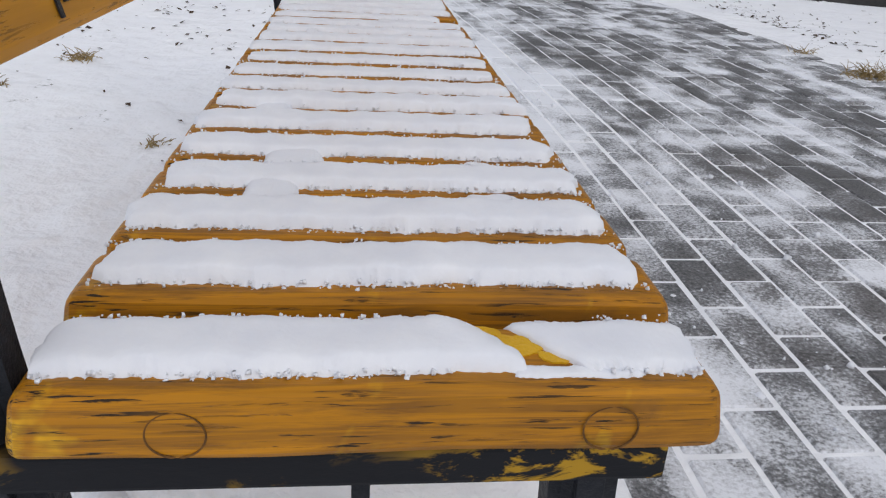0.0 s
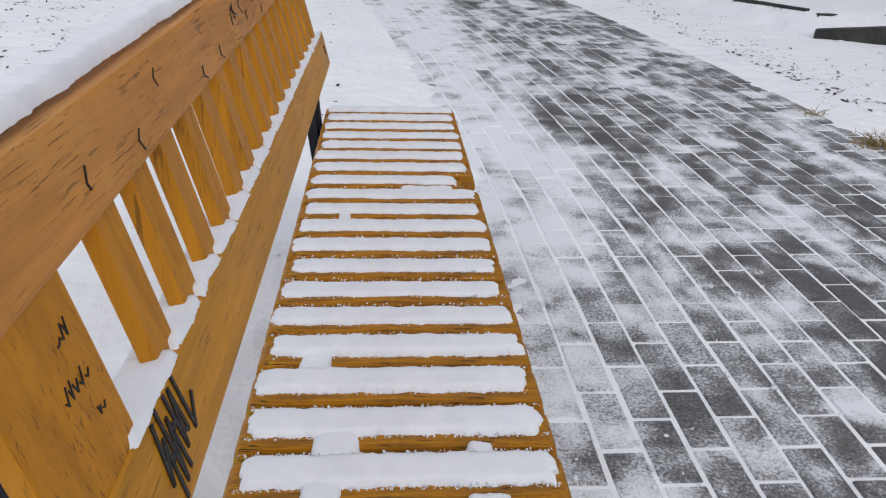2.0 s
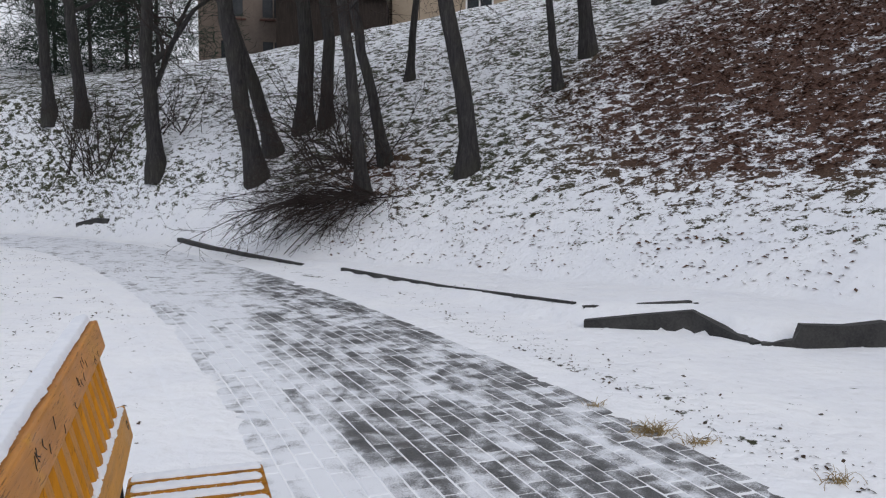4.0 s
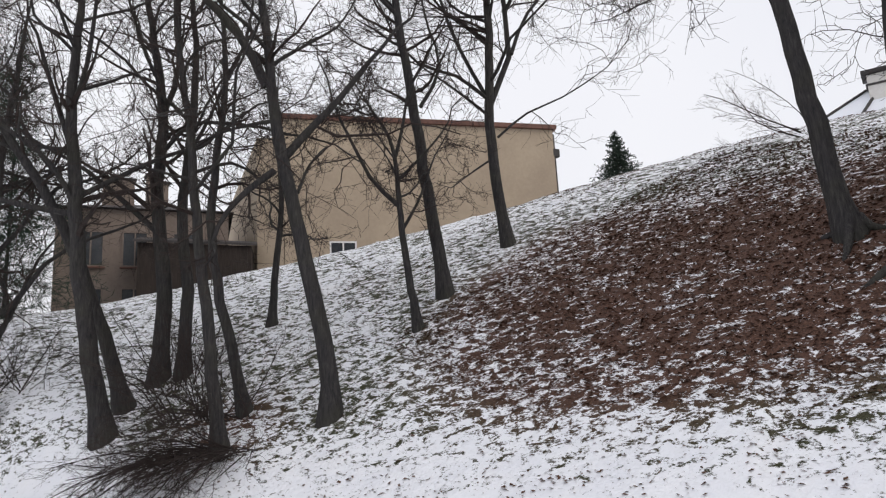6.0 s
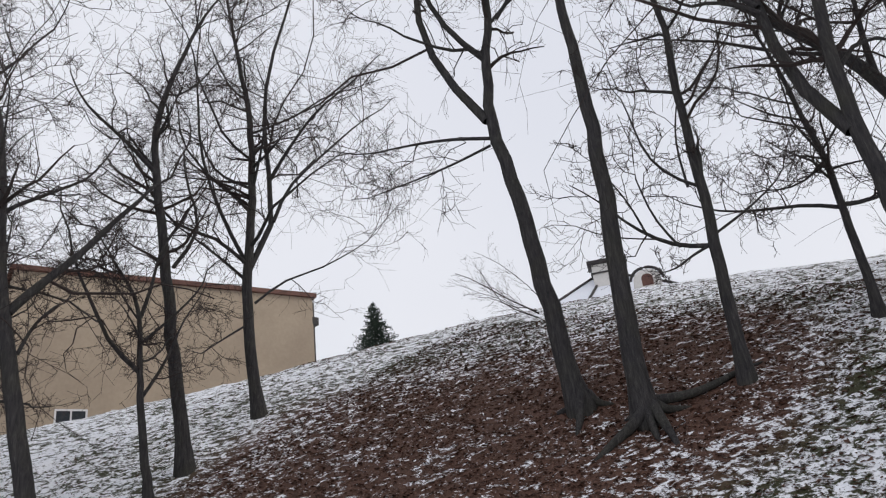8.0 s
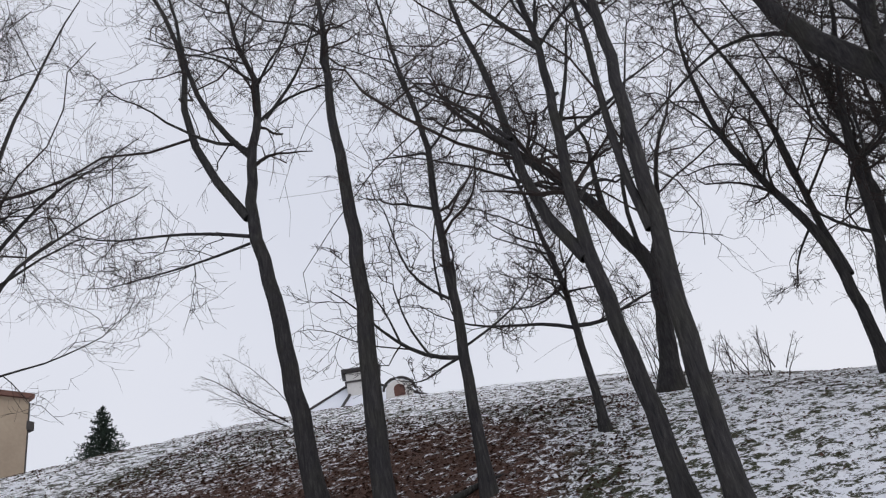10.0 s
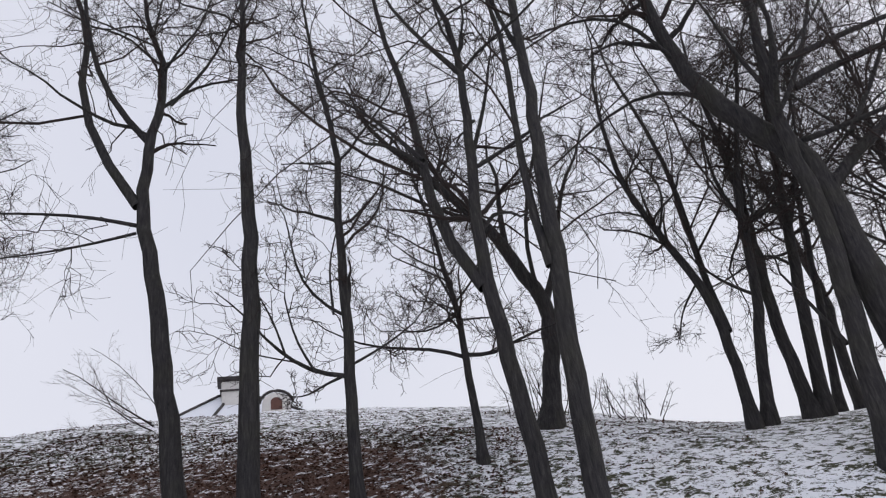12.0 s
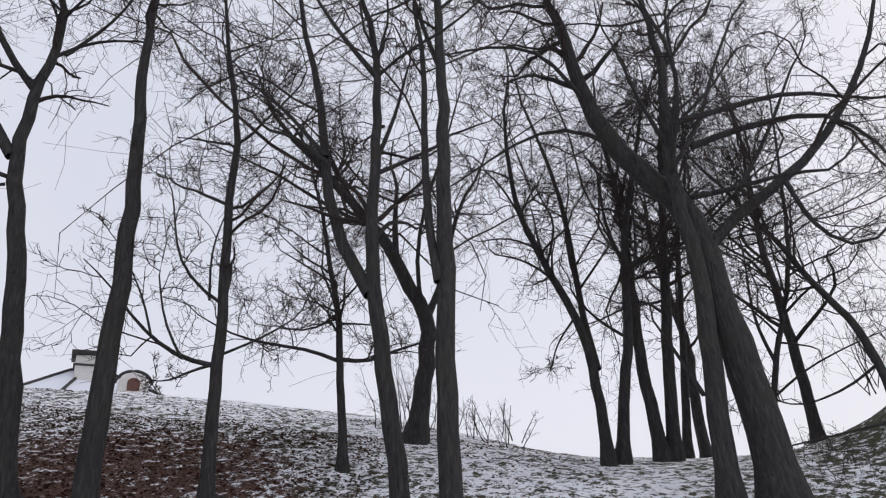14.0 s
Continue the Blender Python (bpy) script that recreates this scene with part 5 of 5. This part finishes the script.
# ---- buildings ----
def wall_block(name, corners, z0, z1, material, parent, label=""):
    """A wall block over a four-cornered plan."""
    bm = bmesh.new()
    low = [bm.verts.new((x, y, z0)) for x, y in corners]
    high = [bm.verts.new((x, y, z1)) for x, y in corners]
    bm.faces.new(low[::-1]), bm.faces.new(high)
    for i in range(4):
        bm.faces.new((low[i], low[(i + 1) % 4], high[(i + 1) % 4], high[i]))
    bmesh.ops.recalc_face_normals(bm, faces=bm.faces[:])
    return part(name, bm, material, parent, label)


def facade(a, b):
    """Frame of a facade from plan point a to b: along, outward (towards the viewer's side)."""
    a, b = Vector((*a, 0)), Vector((*b, 0))
    d = (b - a).normalized()
    return a, d, Vector((d.y, -d.x, 0))


def window_on(a, b, at, wide, z0, z1, parent, bars=1, paint=None):
    """A window in a facade: glass set back, frame and mullions, sill."""
    o, d, out = facade(a, b)
    turn = Matrix((d, -out, Vector((0, 0, 1)))).transposed().to_4x4()
    place = Matrix.Translation(o + d * at) @ turn
    win = empty("window")
    win.matrix_world = place
    win.parent = parent
    part("pane", box_bm(0, wide, -0.012, 0.03, z0, z1), M_GLASS, win)
    bm = bmesh.new()
    for x0, x1, h0, h1 in [(-0.07, 0, z0 - 0.07, z1 + 0.07), (wide, wide + 0.07, z0 - 0.07, z1 + 0.07), (0, wide, z0 - 0.07, z0), (0, wide, z1, z1 + 0.07)] + [(wide * (k + 1) / (bars + 1) - 0.03, wide * (k + 1) / (bars + 1) + 0.03, z0, z1) for k in range(bars)]:
        box_bm(x0, x1, -0.05, 0.03, h0, h1, bm=bm)
    part("window_frame", bm, paint or M_FRAME, win)
    part("sill", box_bm(-0.12, wide + 0.12, -0.13, 0.03, z0 - 0.13, z0 - 0.072), M_ROOF, win)
    return win


def build_hall():
    hall = tagged(empty("apartment_building", (15, 31, 4)), "tan plastered building with a blank wall above the hillside", "building")
    hall.matrix_world = Matrix.Translation((0.2, -0.05, -0.65))
    A, B = (9.35, 31.35), (21.9, 28.35)
    C, D = (25.5, 42), (12.5, 45)
    wall_block("wall", [A, B, C, D], 2.0, 15.45, M_PLASTER, hall)
    o, d, out = facade(A, B)
    n = [Vector((*p, 0)) for p in (A, B, C, D)]
    mid = sum(n, Vector()) / 4
    grow = [tuple((mid + (p - mid) * 1.025).xy) for p in n]
    wall_block("cornice", grow, 15.45, 15.66, M_ROOF, hall, "rust-brown metal roof edge")
    for at in (2.0, 4.05):
        window_on(A, B, at, 1.05, 8.6, 9.75, hall)
    # a side wing set back, tapering away from the front
    wall_block("wing", [(8.3, 31.9), (9.33, 31.37), (12.4, 45), (10, 46)], 2.0, 14.6, M_PLASTER, hall)
    # rain pipe with hopper at the corner
    e = Vector((*B, 0)) + Vector((0.14, 0.2, 0))
    v, q = tubes(np.array([[(e.x, e.y, 4.0), (e.x, e.y, 14.4), (e.x, e.y, 15.3)]]), np.full((1, 3), 0.075), 8)
    put("rain_pipe", mesh_from("rain_pipe", v, q, smooth=True), M_DARKROOF, hall)
    part("hopper", box_bm(e.x - 0.18, e.x + 0.2, e.y - 0.2, e.y + 0.2, 14.1, 14.5, 0.02), M_DARKROOF, hall)


build_hall()


def build_old_house():
    house = tagged(empty("house", (5, 33, 4)), "old grey-brown plastered house behind the trees", "house")
    house.matrix_world = Matrix.Translation((-0.2, 0, -0.35))
    A, B = (0.9, 33.7), (7.7, 32.9)
    C, D = (9.3, 42), (2.2, 43)
    wall_block("wall", [A, B, C, D], 1.5, 11.0, M_PLASTER_B, house)
    n = [Vector((*p, 0)) for p in (A, B, C, D)]
    mid = sum(n, Vector()) / 4
    bm = bmesh.new()
    eave = [bm.verts.new((*(mid + (p - mid) * 1.06).xy, 11.02)) for p in n]
    ridge = [bm.verts.new((*(mid + (p - mid) * 0.25).xy, 12.2)) for p in n]
    bm.faces.new(ridge)
    for i in range(4):
        bm.faces.new((eave[i], eave[(i + 1) % 4], ridge[(i + 1) % 4], ridge[i]))
    bm.faces.new(eave[::-1])
    bmesh.ops.recalc_face_normals(bm, faces=bm.faces[:])
    roof = part("roof", bm, M_DARKROOF, house, "dark sheet-metal roof")
    for x, y, w, h in ((3.4, 35.6, 1.3, 12.9), (4.9, 36.2, 0.5, 13.4), (5.4, 36.3, 0.4, 13.1)):
        part("chimney", box_bm(x - w / 2, x + w / 2, y - 0.3, y + 0.3, 11.2, h, 0.03), M_PLASTER_B, roof)
        part("chimney_cap", box_bm(x - w / 2 - 0.08, x + w / 2 + 0.08, y - 0.38, y + 0.38, h, h + 0.1), M_DARKROOF, roof)
    for at, z in ((0.9, 8.6), (2.6, 8.6), (4.6, 8.6), (0.9, 6.2), (2.6, 6.2)):
        window_on(A, B, at, 0.9, z, z + 1.4, house, paint=M_PLASTER_B)
    shed = tagged(empty("shed", (0, 0, 0)), "dark weathered wooden shed beside the old house", "shed")
    wall_block("wall", [(3.6, 31.3), (8.0, 30.9), (8.5, 32.4), (4.0, 32.7)], 2.0, 8.8, M_DARKWOOD, shed)
    bm = bmesh.new()
    vs = [bm.verts.new(p) for p in ((3.4, 31.1, 8.78), (8.2, 30.7, 8.78), (8.7, 32.6, 9.3), (3.9, 32.9, 9.3), (3.4, 31.1, 8.88), (8.2, 30.7, 8.88), (8.7, 32.6, 9.4), (3.9, 32.9, 9.4))]
    for f in ((3, 2, 1, 0), (4, 5, 6, 7), (0, 1, 5, 4), (1, 2, 6, 5), (2, 3, 7, 6), (3, 0, 4, 7)):
        bm.faces.new([vs[i] for i in f])
    part("roof", bm, M_DARKROOF, shed)


build_old_house()


def build_white_house():
    house = tagged(empty("white_house", (0, 0, 0)), "white house with snowy roof, chimney and dormer beyond the hill", "house")
    o = Vector((39.23, 22.0, -0.6))
    d = Vector((0.5, -0.866, 0))
    back = Vector((0.866, 0.5, 0))
    turn = Matrix((d, back, Vector((0, 0, 1)))).transposed().to_4x4()
    place = Matrix.Translation(o) @ turn
    house.matrix_world = place
    part("wall", box_bm(-4.2, 5.0, 0.4, 9.0, 4.0, 15.8), M_WHITE, house)
    bm = bmesh.new()
    eave = [bm.verts.new(p) for p in ((-4.9, -0.1, 15.8), (5.5, -0.1, 15.8), (5.5, 9.5, 15.8), (-4.9, 9.5, 15.8))]
    ridge = [bm.verts.new(p) for p in ((-0.9, 3.2, 18.8), (0.9, 3.2, 18.8), (0.9, 6.2, 18.8), (-0.9, 6.2, 18.8))]
    bm.faces.new(ridge), bm.faces.new(eave[::-1])
    for i in range(4):
        bm.faces.new((eave[i], eave[(i + 1) % 4], ridge[(i + 1) % 4], ridge[i]))
    bmesh.ops.recalc_face_normals(bm, faces=bm.faces[:])
    roof = part("roof", bm, M_SNOW, house, "hipped roof white with snow")
    for p, q in (((-4.9, -0.1, 15.85), (-0.9, 3.2, 18.85)), ((5.5, -0.1, 15.85), (0.9, 3.2, 18.85)), ((-1.7, -0.1, 15.85), (-0.2, 3.2, 18.85))):
        v, f = tubes(np.array([[p, q]], float), np.full((1, 2), 0.09), 6)
        put("roof_seam", mesh_from("roof_seam", v, f), M_DARKROOF, roof)
    part("chimney", box_bm(-0.75, 1.25, 2.2, 3.4, 16.4, 19.4, 0.03), M_WHITE, roof)
    part("chimney_cap", box_bm(-1.0, 1.5, 2.0, 3.6, 19.4, 19.65, 0.03), M_DARKROOF, roof)
    part("neck", box_bm(-0.85, 1.35, 2.1, 3.5, 18.75, 18.85), M_DARKROOF, roof)
    # arched dormer
    bm = bmesh.new()
    prof = [(1.55, 16.3)] + [(2.35 + 0.8 * math.cos(a), 17.0 + 0.62 * math.sin(a)) for a in np.linspace(math.pi, 0, 13)] + [(3.15, 16.3)]
    front = [bm.verts.new((x, -0.3, z)) for x, z in prof]
    rear = [bm.verts.new((x, 3.0, z)) for x, z in prof]
    bm.faces.new(front)
    for i in range(len(prof) - 1):
        bm.faces.new((front[i], rear[i], rear[i + 1], front[i + 1]))
    bmesh.ops.recalc_face_normals(bm, faces=bm.faces[:])
    dormer = part("dormer", bm, M_WHITE, roof)
    bm = bmesh.new()
    prof = [(2.02, 16.6)] + [(2.35 + 0.33 * math.cos(a), 17.05 + 0.28 * math.sin(a)) for a in np.linspace(math.pi, 0, 9)] + [(2.68, 16.6)]
    f0 = [bm.verts.new((x, -0.34, z)) for x, z in prof]
    f1 = [bm.verts.new((x, -0.28, z)) for x, z in prof]
    bm.faces.new(f0)
    for i in range(len(prof)):
        j = (i + 1) % len(prof)
        bm.faces.new((f0[i], f1[i], f1[j], f0[j]))
    bmesh.ops.recalc_face_normals(bm, faces=bm.faces[:])
    part("dormer_window", bm, M_ROOF, house, "dark arched shutter")
    arc = [(2.35 + 0.95 * math.cos(a), 16.95 + 0.78 * math.sin(a)) for a in np.linspace(math.pi * 0.98, 0.02, 15)]
    v, f = tubes(np.array([[(x, -0.32, z) for x, z in arc]]), np.full((1, 15), 0.09), 6)
    put("dormer_edge", mesh_from("dormer_edge", v, f, smooth=True), M_DARKROOF, house, "dark curved roof edge")


build_white_house()


# ---- fir on the crest ----
def build_fir(base, height, seed):
    rng = np.random.default_rng(seed)
    fir = tagged(empty("fir_tree", base), "small dark green fir on the hill crest" if height < 5 else "tall dark fir added to fill in the far tree mass", "tree")
    v, q = tubes(np.array([[(0, 0, -0.5), (0, 0, height * 0.6), (0, 0, height)]]), np.array([[0.07, 0.04, 0.008]]), 8)
    put("trunk", mesh_from("trunk", v, q), M_BARK, fir)
    n = 260
    h = rng.random(n) ** 0.8 * height * 0.97
    a = rng.random(n) * 2 * np.pi
    L = (height - h) * (0.40 if height < 5 else 0.30) * (0.75 + 0.5 * rng.random(n)) + 0.05
    d = np.stack([np.cos(a), np.sin(a), 0.15 + 0.35 * h / height], 1)
    P = np.stack([np.stack([0 * h, 0 * h, h], 1) + d * (L * t)[:, None] + np.array([0, 0, -0.10 * t * t]) * L[:, None] for t in np.linspace(0, 1, 5)], 1)
    R = np.linspace(0.012, 0.005, 5)[None].repeat(n, 0)
    P2, R2 = sprout(P, R, 7, 0.38, 50, 2, 0.0, 0.1, 0.1, 0.01, rng)
    P3, R3 = sprout(P2, R2, 4, 0.5, 55, 1, 0.0, 0.1, 0.0, 0.012, rng)
    put("crown", mesh_from("crown", *join([tubes(P, R, 3), tubes(P2, R2, 3), tubes(P3, R3, 3)])), M_NEEDLE, fir)


build_fir((20.78, 22.43, 9.5), 3.0, 50)
# tall firs added in place of an unclear dark mass of distant trees
for k, (x, y, h) in enumerate(((-3.0, 29.4, 11.0), (-1.9, 30.6, 12.5), (-0.8, 29.6, 11.5), (-4.4, 31.5, 10.5))):
    build_fir((x, y, float(ground_z(x, y)) - 0.3), h, 52 + k)


# ---- litter, tufts, clods ----
def scatter_flakes(n, xr, yr, keep, size, seed, lift=0.004):
    """Small curled flakes lying on the ground."""
    rng = np.random.default_rng(seed)
    x, y = rng.uniform(*xr, n), rng.uniform(*yr, n)
    ok = keep(x, y, rng)
    x, y = x[ok], y[ok]
    z = ground_z(x, y) + lift
    m = len(x)
    a = rng.random(m) * 2 * np.pi
    s = size * (0.4 + rng.random(m) ** 2 * 1.3)
    u = np.stack([np.cos(a), np.sin(a), rng.normal(size=m) * 0.25], 1) * s[:, None]
    w = np.stack([-np.sin(a), np.cos(a), rng.normal(size=m) * 0.3], 1) * (s * (0.3 + 0.5 * rng.random(m)))[:, None]
    c = np.stack([x, y, z], 1)
    lift2 = np.stack([0 * x, 0 * x, s * 0.35 * rng.random(m)], 1)
    V = np.stack([c - u, c - w * 0.9 + lift2, c + u, c + w + lift2 * 0.6], 1).reshape(-1, 3)
    q = np.arange(m * 4).reshape(-1, 4)
    return V, q


near_v, near_q = join([
    scatter_flakes(30000, (-8, -0.25), (-0.5, 17), lambda x, y, g: g.random(len(x)) < 0.03 + 0.09 * np.clip((y - 1.5) / 3, 0, 1) + 0.6 * (waves(x, y) > 0.33) * np.clip((y - 1.0) / 3, 0.05, 1), 0.012, 61),
    scatter_flakes(5200, (2.35, 4.2), (0.5, 9), lambda x, y, g: g.random(len(x)) < np.exp(-np.abs(path_away(x, y) - HALF - 0.3) / 0.25), 0.012, 62),
])
tagged(put("leaf_litter", mesh_from("leaf_litter", near_v, near_q), M_LEAF), "scraps of dead leaf and grass lying on the snow", "leaf litter", kind="stuff")
hv, hq = join([
    scatter_flakes(46000, (2, 20), (-2, 19), lambda x, y, g: (hill(x, y) > 0.04) & (g.random(len(x)) < 0.35 + 0.6 * (waves(x, y) > 0)), 0.028, 63, 0.012),
    scatter_flakes(40000, (6.5, 17), (2, 14), lambda x, y, g: hill(x, y) > 1.4, 0.032, 64, 0.015),
])
tagged(put("hillside_leaves", mesh_from("hillside_leaves", hv, hq), M_HILL_LEAF), "brown fallen leaves poking through the hillside snow", "leaf litter", kind="stuff")


def build_tuft(x, y, n, length, seed, label="tuft of dry yellow grass in the snow"):
    rng = np.random.default_rng(seed)
    a = rng.random(n) * 2 * np.pi
    d = np.stack([np.cos(a), np.sin(a), 0.7 + rng.random(n)], 1)
    base = np.stack([rng.normal(size=n) * length * 0.5, rng.normal(size=n) * length * 0.35, np.zeros(n)], 1)
    L = length * (0.4 + rng.random(n))
    P = np.stack([base + d * (L * t)[:, None] * 0.6 + np.array([0, 0, -0.9 * t * t]) * L[:, None] * 0.45 for t in np.linspace(0, 1, 5)], 1)
    R = np.linspace(0.0022, 0.0008, 5)[None].repeat(n, 0)
    ob = put("grass_tuft", mesh_from("grass_tuft", *tubes(P, R, 3)), M_DRY)
    ob.location = (x, y, float(ground_z(x, y)))
    return tagged(ob, label, "grass", "grass tufts", "stuff")


for k, (x, y, n, L) in enumerate(((2.32, 2.97, 130, 0.11), (2.44, 2.75, 60, 0.09), (2.68, 2.1, 50, 0.08), (2.26, 3.5, 40, 0.06), (-1.05, 2.72, 60, 0.07), (-1.2, 2.32, 30, 0.05), (-0.55, 1.75, 24, 0.05), (-1.6, 4.9, 40, 0.07))):
    build_tuft(x, y, n, L, 70 + k)


def build_clod(x, y, r, seed):
    bm = bmesh.new()
    bmesh.ops.create_icosphere(bm, subdivisions=3, radius=r)
    for v in bm.verts:
        v.co *= 1 + 0.25 * noise.noise(v.co / r * 1.1 + Vector((seed, 0, 0)))
        v.co.z *= 0.7
    ob = part("snow_clod", bm, M_SNOW, smooth=True)
    ob.location = (x, y, float(ground_z(x, y)) + r * 0.3)
    return tagged(ob, "small lump of trodden snow", "snow clod", "snow lumps")


for k, (x, y, r) in enumerate(((-0.285, 0.36, 0.028), (0.60, 0.92, 0.006), (0.62, 0.60, 0.008), (0.66, 0.75, 0.005))):
    build_clod(x, y, r, k)


# ---- paving ----
def paver_bm():
    bm = box_bm(-0.098, 0.098, -0.0440, 0.0440, -0.05, 0.0, 0.004, 1)
    for f in [f for f in bm.faces if f.normal.z < -0.9]:
        bm.faces.remove(f)
    return bm


ROW, STEP = 0.0978, 0.2065
ROWS = 21


def build_paving():
    paving = tagged(empty("pavement"), "snow-dusted grey block paving of the park path", "pavement", kind="structure")
    bm = paver_bm()
    me = bpy.data.meshes.new("paver")
    bm.to_mesh(me)
    bm.free()
    me.materials.append(M_PAVER)
    co = np.array([v.co[:] for v in me.vertices])
    faces = [tuple(p.vertices) for p in me.polygons]
    # far blocks, with plain edges
    plain = np.array([(x, y, z) for z in (-0.05, 0.0) for x, y in ((-0.096, -0.0425), (0.096, -0.0425), (0.096, 0.0425), (-0.096, 0.0425))])
    plain_faces = [(4, 5, 6, 7), (0, 1, 5, 4), (1, 2, 6, 5), (2, 3, 7, 6), (3, 0, 4, 7)]
    rng = np.random.default_rng(90)
    far_v, far_q, far_t, off, own = [], [], [], 0, 0
    start = 6.676
    for j in range(ROWS):
        u = -HALF + ROW * (j + 0.5)
        for i in range(-31, 200):
            s = start + STEP * (i + 0.5 * (j % 2))
            if s > 46:
                break
            p, d = path_point(np.array([s]), np.array([u]))
            p, d = p[0], d[0]
            ang = math.atan2(d[1], d[0]) + rng.normal() * 0.008
            dz, du = rng.normal() * 0.0012, rng.normal(size=2) * 0.0012
            if own < 300 and 0.3 < p[1] < 3.6 and p[0] > 0.25:
                ob = new("paver", me)
                ob.matrix_basis = Matrix.Translation((p[0] + du[0], p[1] + du[1], dz)) @ Matrix.Rotation(ang, 4, "Z")
                ob.parent = paving
                own += 1
                continue
            c, sn = math.cos(ang), math.sin(ang)
            src, src_faces = (co, faces) if p[1] < 7 else (plain, plain_faces)
            v = src.copy()
            v[:, 0], v[:, 1], v[:, 2] = p[0] + du[0] + src[:, 0] * c - src[:, 1] * sn, p[1] + du[1] + src[:, 0] * sn + src[:, 1] * c, src[:, 2] + dz
            far_v.append(v)
            for f in src_faces:
                (far_q if len(f) == 4 else far_t).append([k + off for k in f])
            off += len(v)
    rest = put("paver_field", mesh_from("paver_field", np.concatenate(far_v), far_q, far_t), M_PAVER, paving)
    rest["kind"] = "stuff"


build_paving()


def build_drifts():
    """Snow lapping over both edges of the paving."""
    pieces = []
    for side, seed in ((-1, 1), (1, 2)):
        s = np.concatenate([np.arange(0.3, 5.5, 0.12), np.arange(5.5, 9.5, 0.016), np.arange(9.5, 14, 0.04), np.arange(14, 44, 0.12)])
        w = np.linspace(-0.34, 0.36, 38)
        S, W = np.meshgrid(s, w)
        p, _ = path_point(S.ravel(), (side * (HALF + W)).ravel())
        x, y = p[:, 0], p[:, 1]
        rng = np.random.default_rng(400 + seed)
        rough = np.zeros_like(S)
        for step, amp in ((0.9, 0.035), (0.33, 0.030), (0.13, 0.030), (0.05, 0.024), (0.022, 0.016)):
            gs, gw = np.arange(0, 50, step), np.arange(-0.6, 0.8, step)
            if len(gw) < 3:
                gw = np.array([-0.6, 0.1, 0.8])
            field = rng.normal(size=(len(gw), len(gs)))
            fi, fj = (W + 0.6) / (gw[1] - gw[0]), S / step
            i0, j0 = np.minimum(fi.astype(int), len(gw) - 2), np.minimum(fj.astype(int), len(gs) - 2)
            fi, fj = fi - i0, fj - j0
            fi, fj = fi * fi * (3 - 2 * fi), fj * fj * (3 - 2 * fj)
            rough += amp * ((field[i0, j0] * (1 - fj) + field[i0, j0 + 1] * fj) * (1 - fi) + (field[i0 + 1, j0] * (1 - fj) + field[i0 + 1, j0 + 1] * fj) * fi)
        rough += 0.04 * np.clip(1 - np.abs(S - 7.2) / 3.0, 0, 1) * (side < 0)
        z = 0.017 * np.tanh((W + rough) / 0.16) - 0.002
        z = np.where(W > 0.26, z - 0.03 * (W - 0.26) / 0.1, z)
        n = len(s)
        i = (np.arange(len(w) - 1)[:, None] * n + np.arange(n - 1)[None, :]).ravel()
        q = np.stack([i, i + 1, i + n + 1, i + n], 1)
        if side > 0:
            q = q[:, ::-1]
        pieces.append((np.stack([x, y, z.ravel()], 1), q))
    v, q = join(pieces)
    tagged(put("snow_drift", mesh_from("snow_drift", v, q, smooth=True), M_GROUND), "ragged snow edges lapping over the paving", "snow", kind="stuff")


build_drifts()
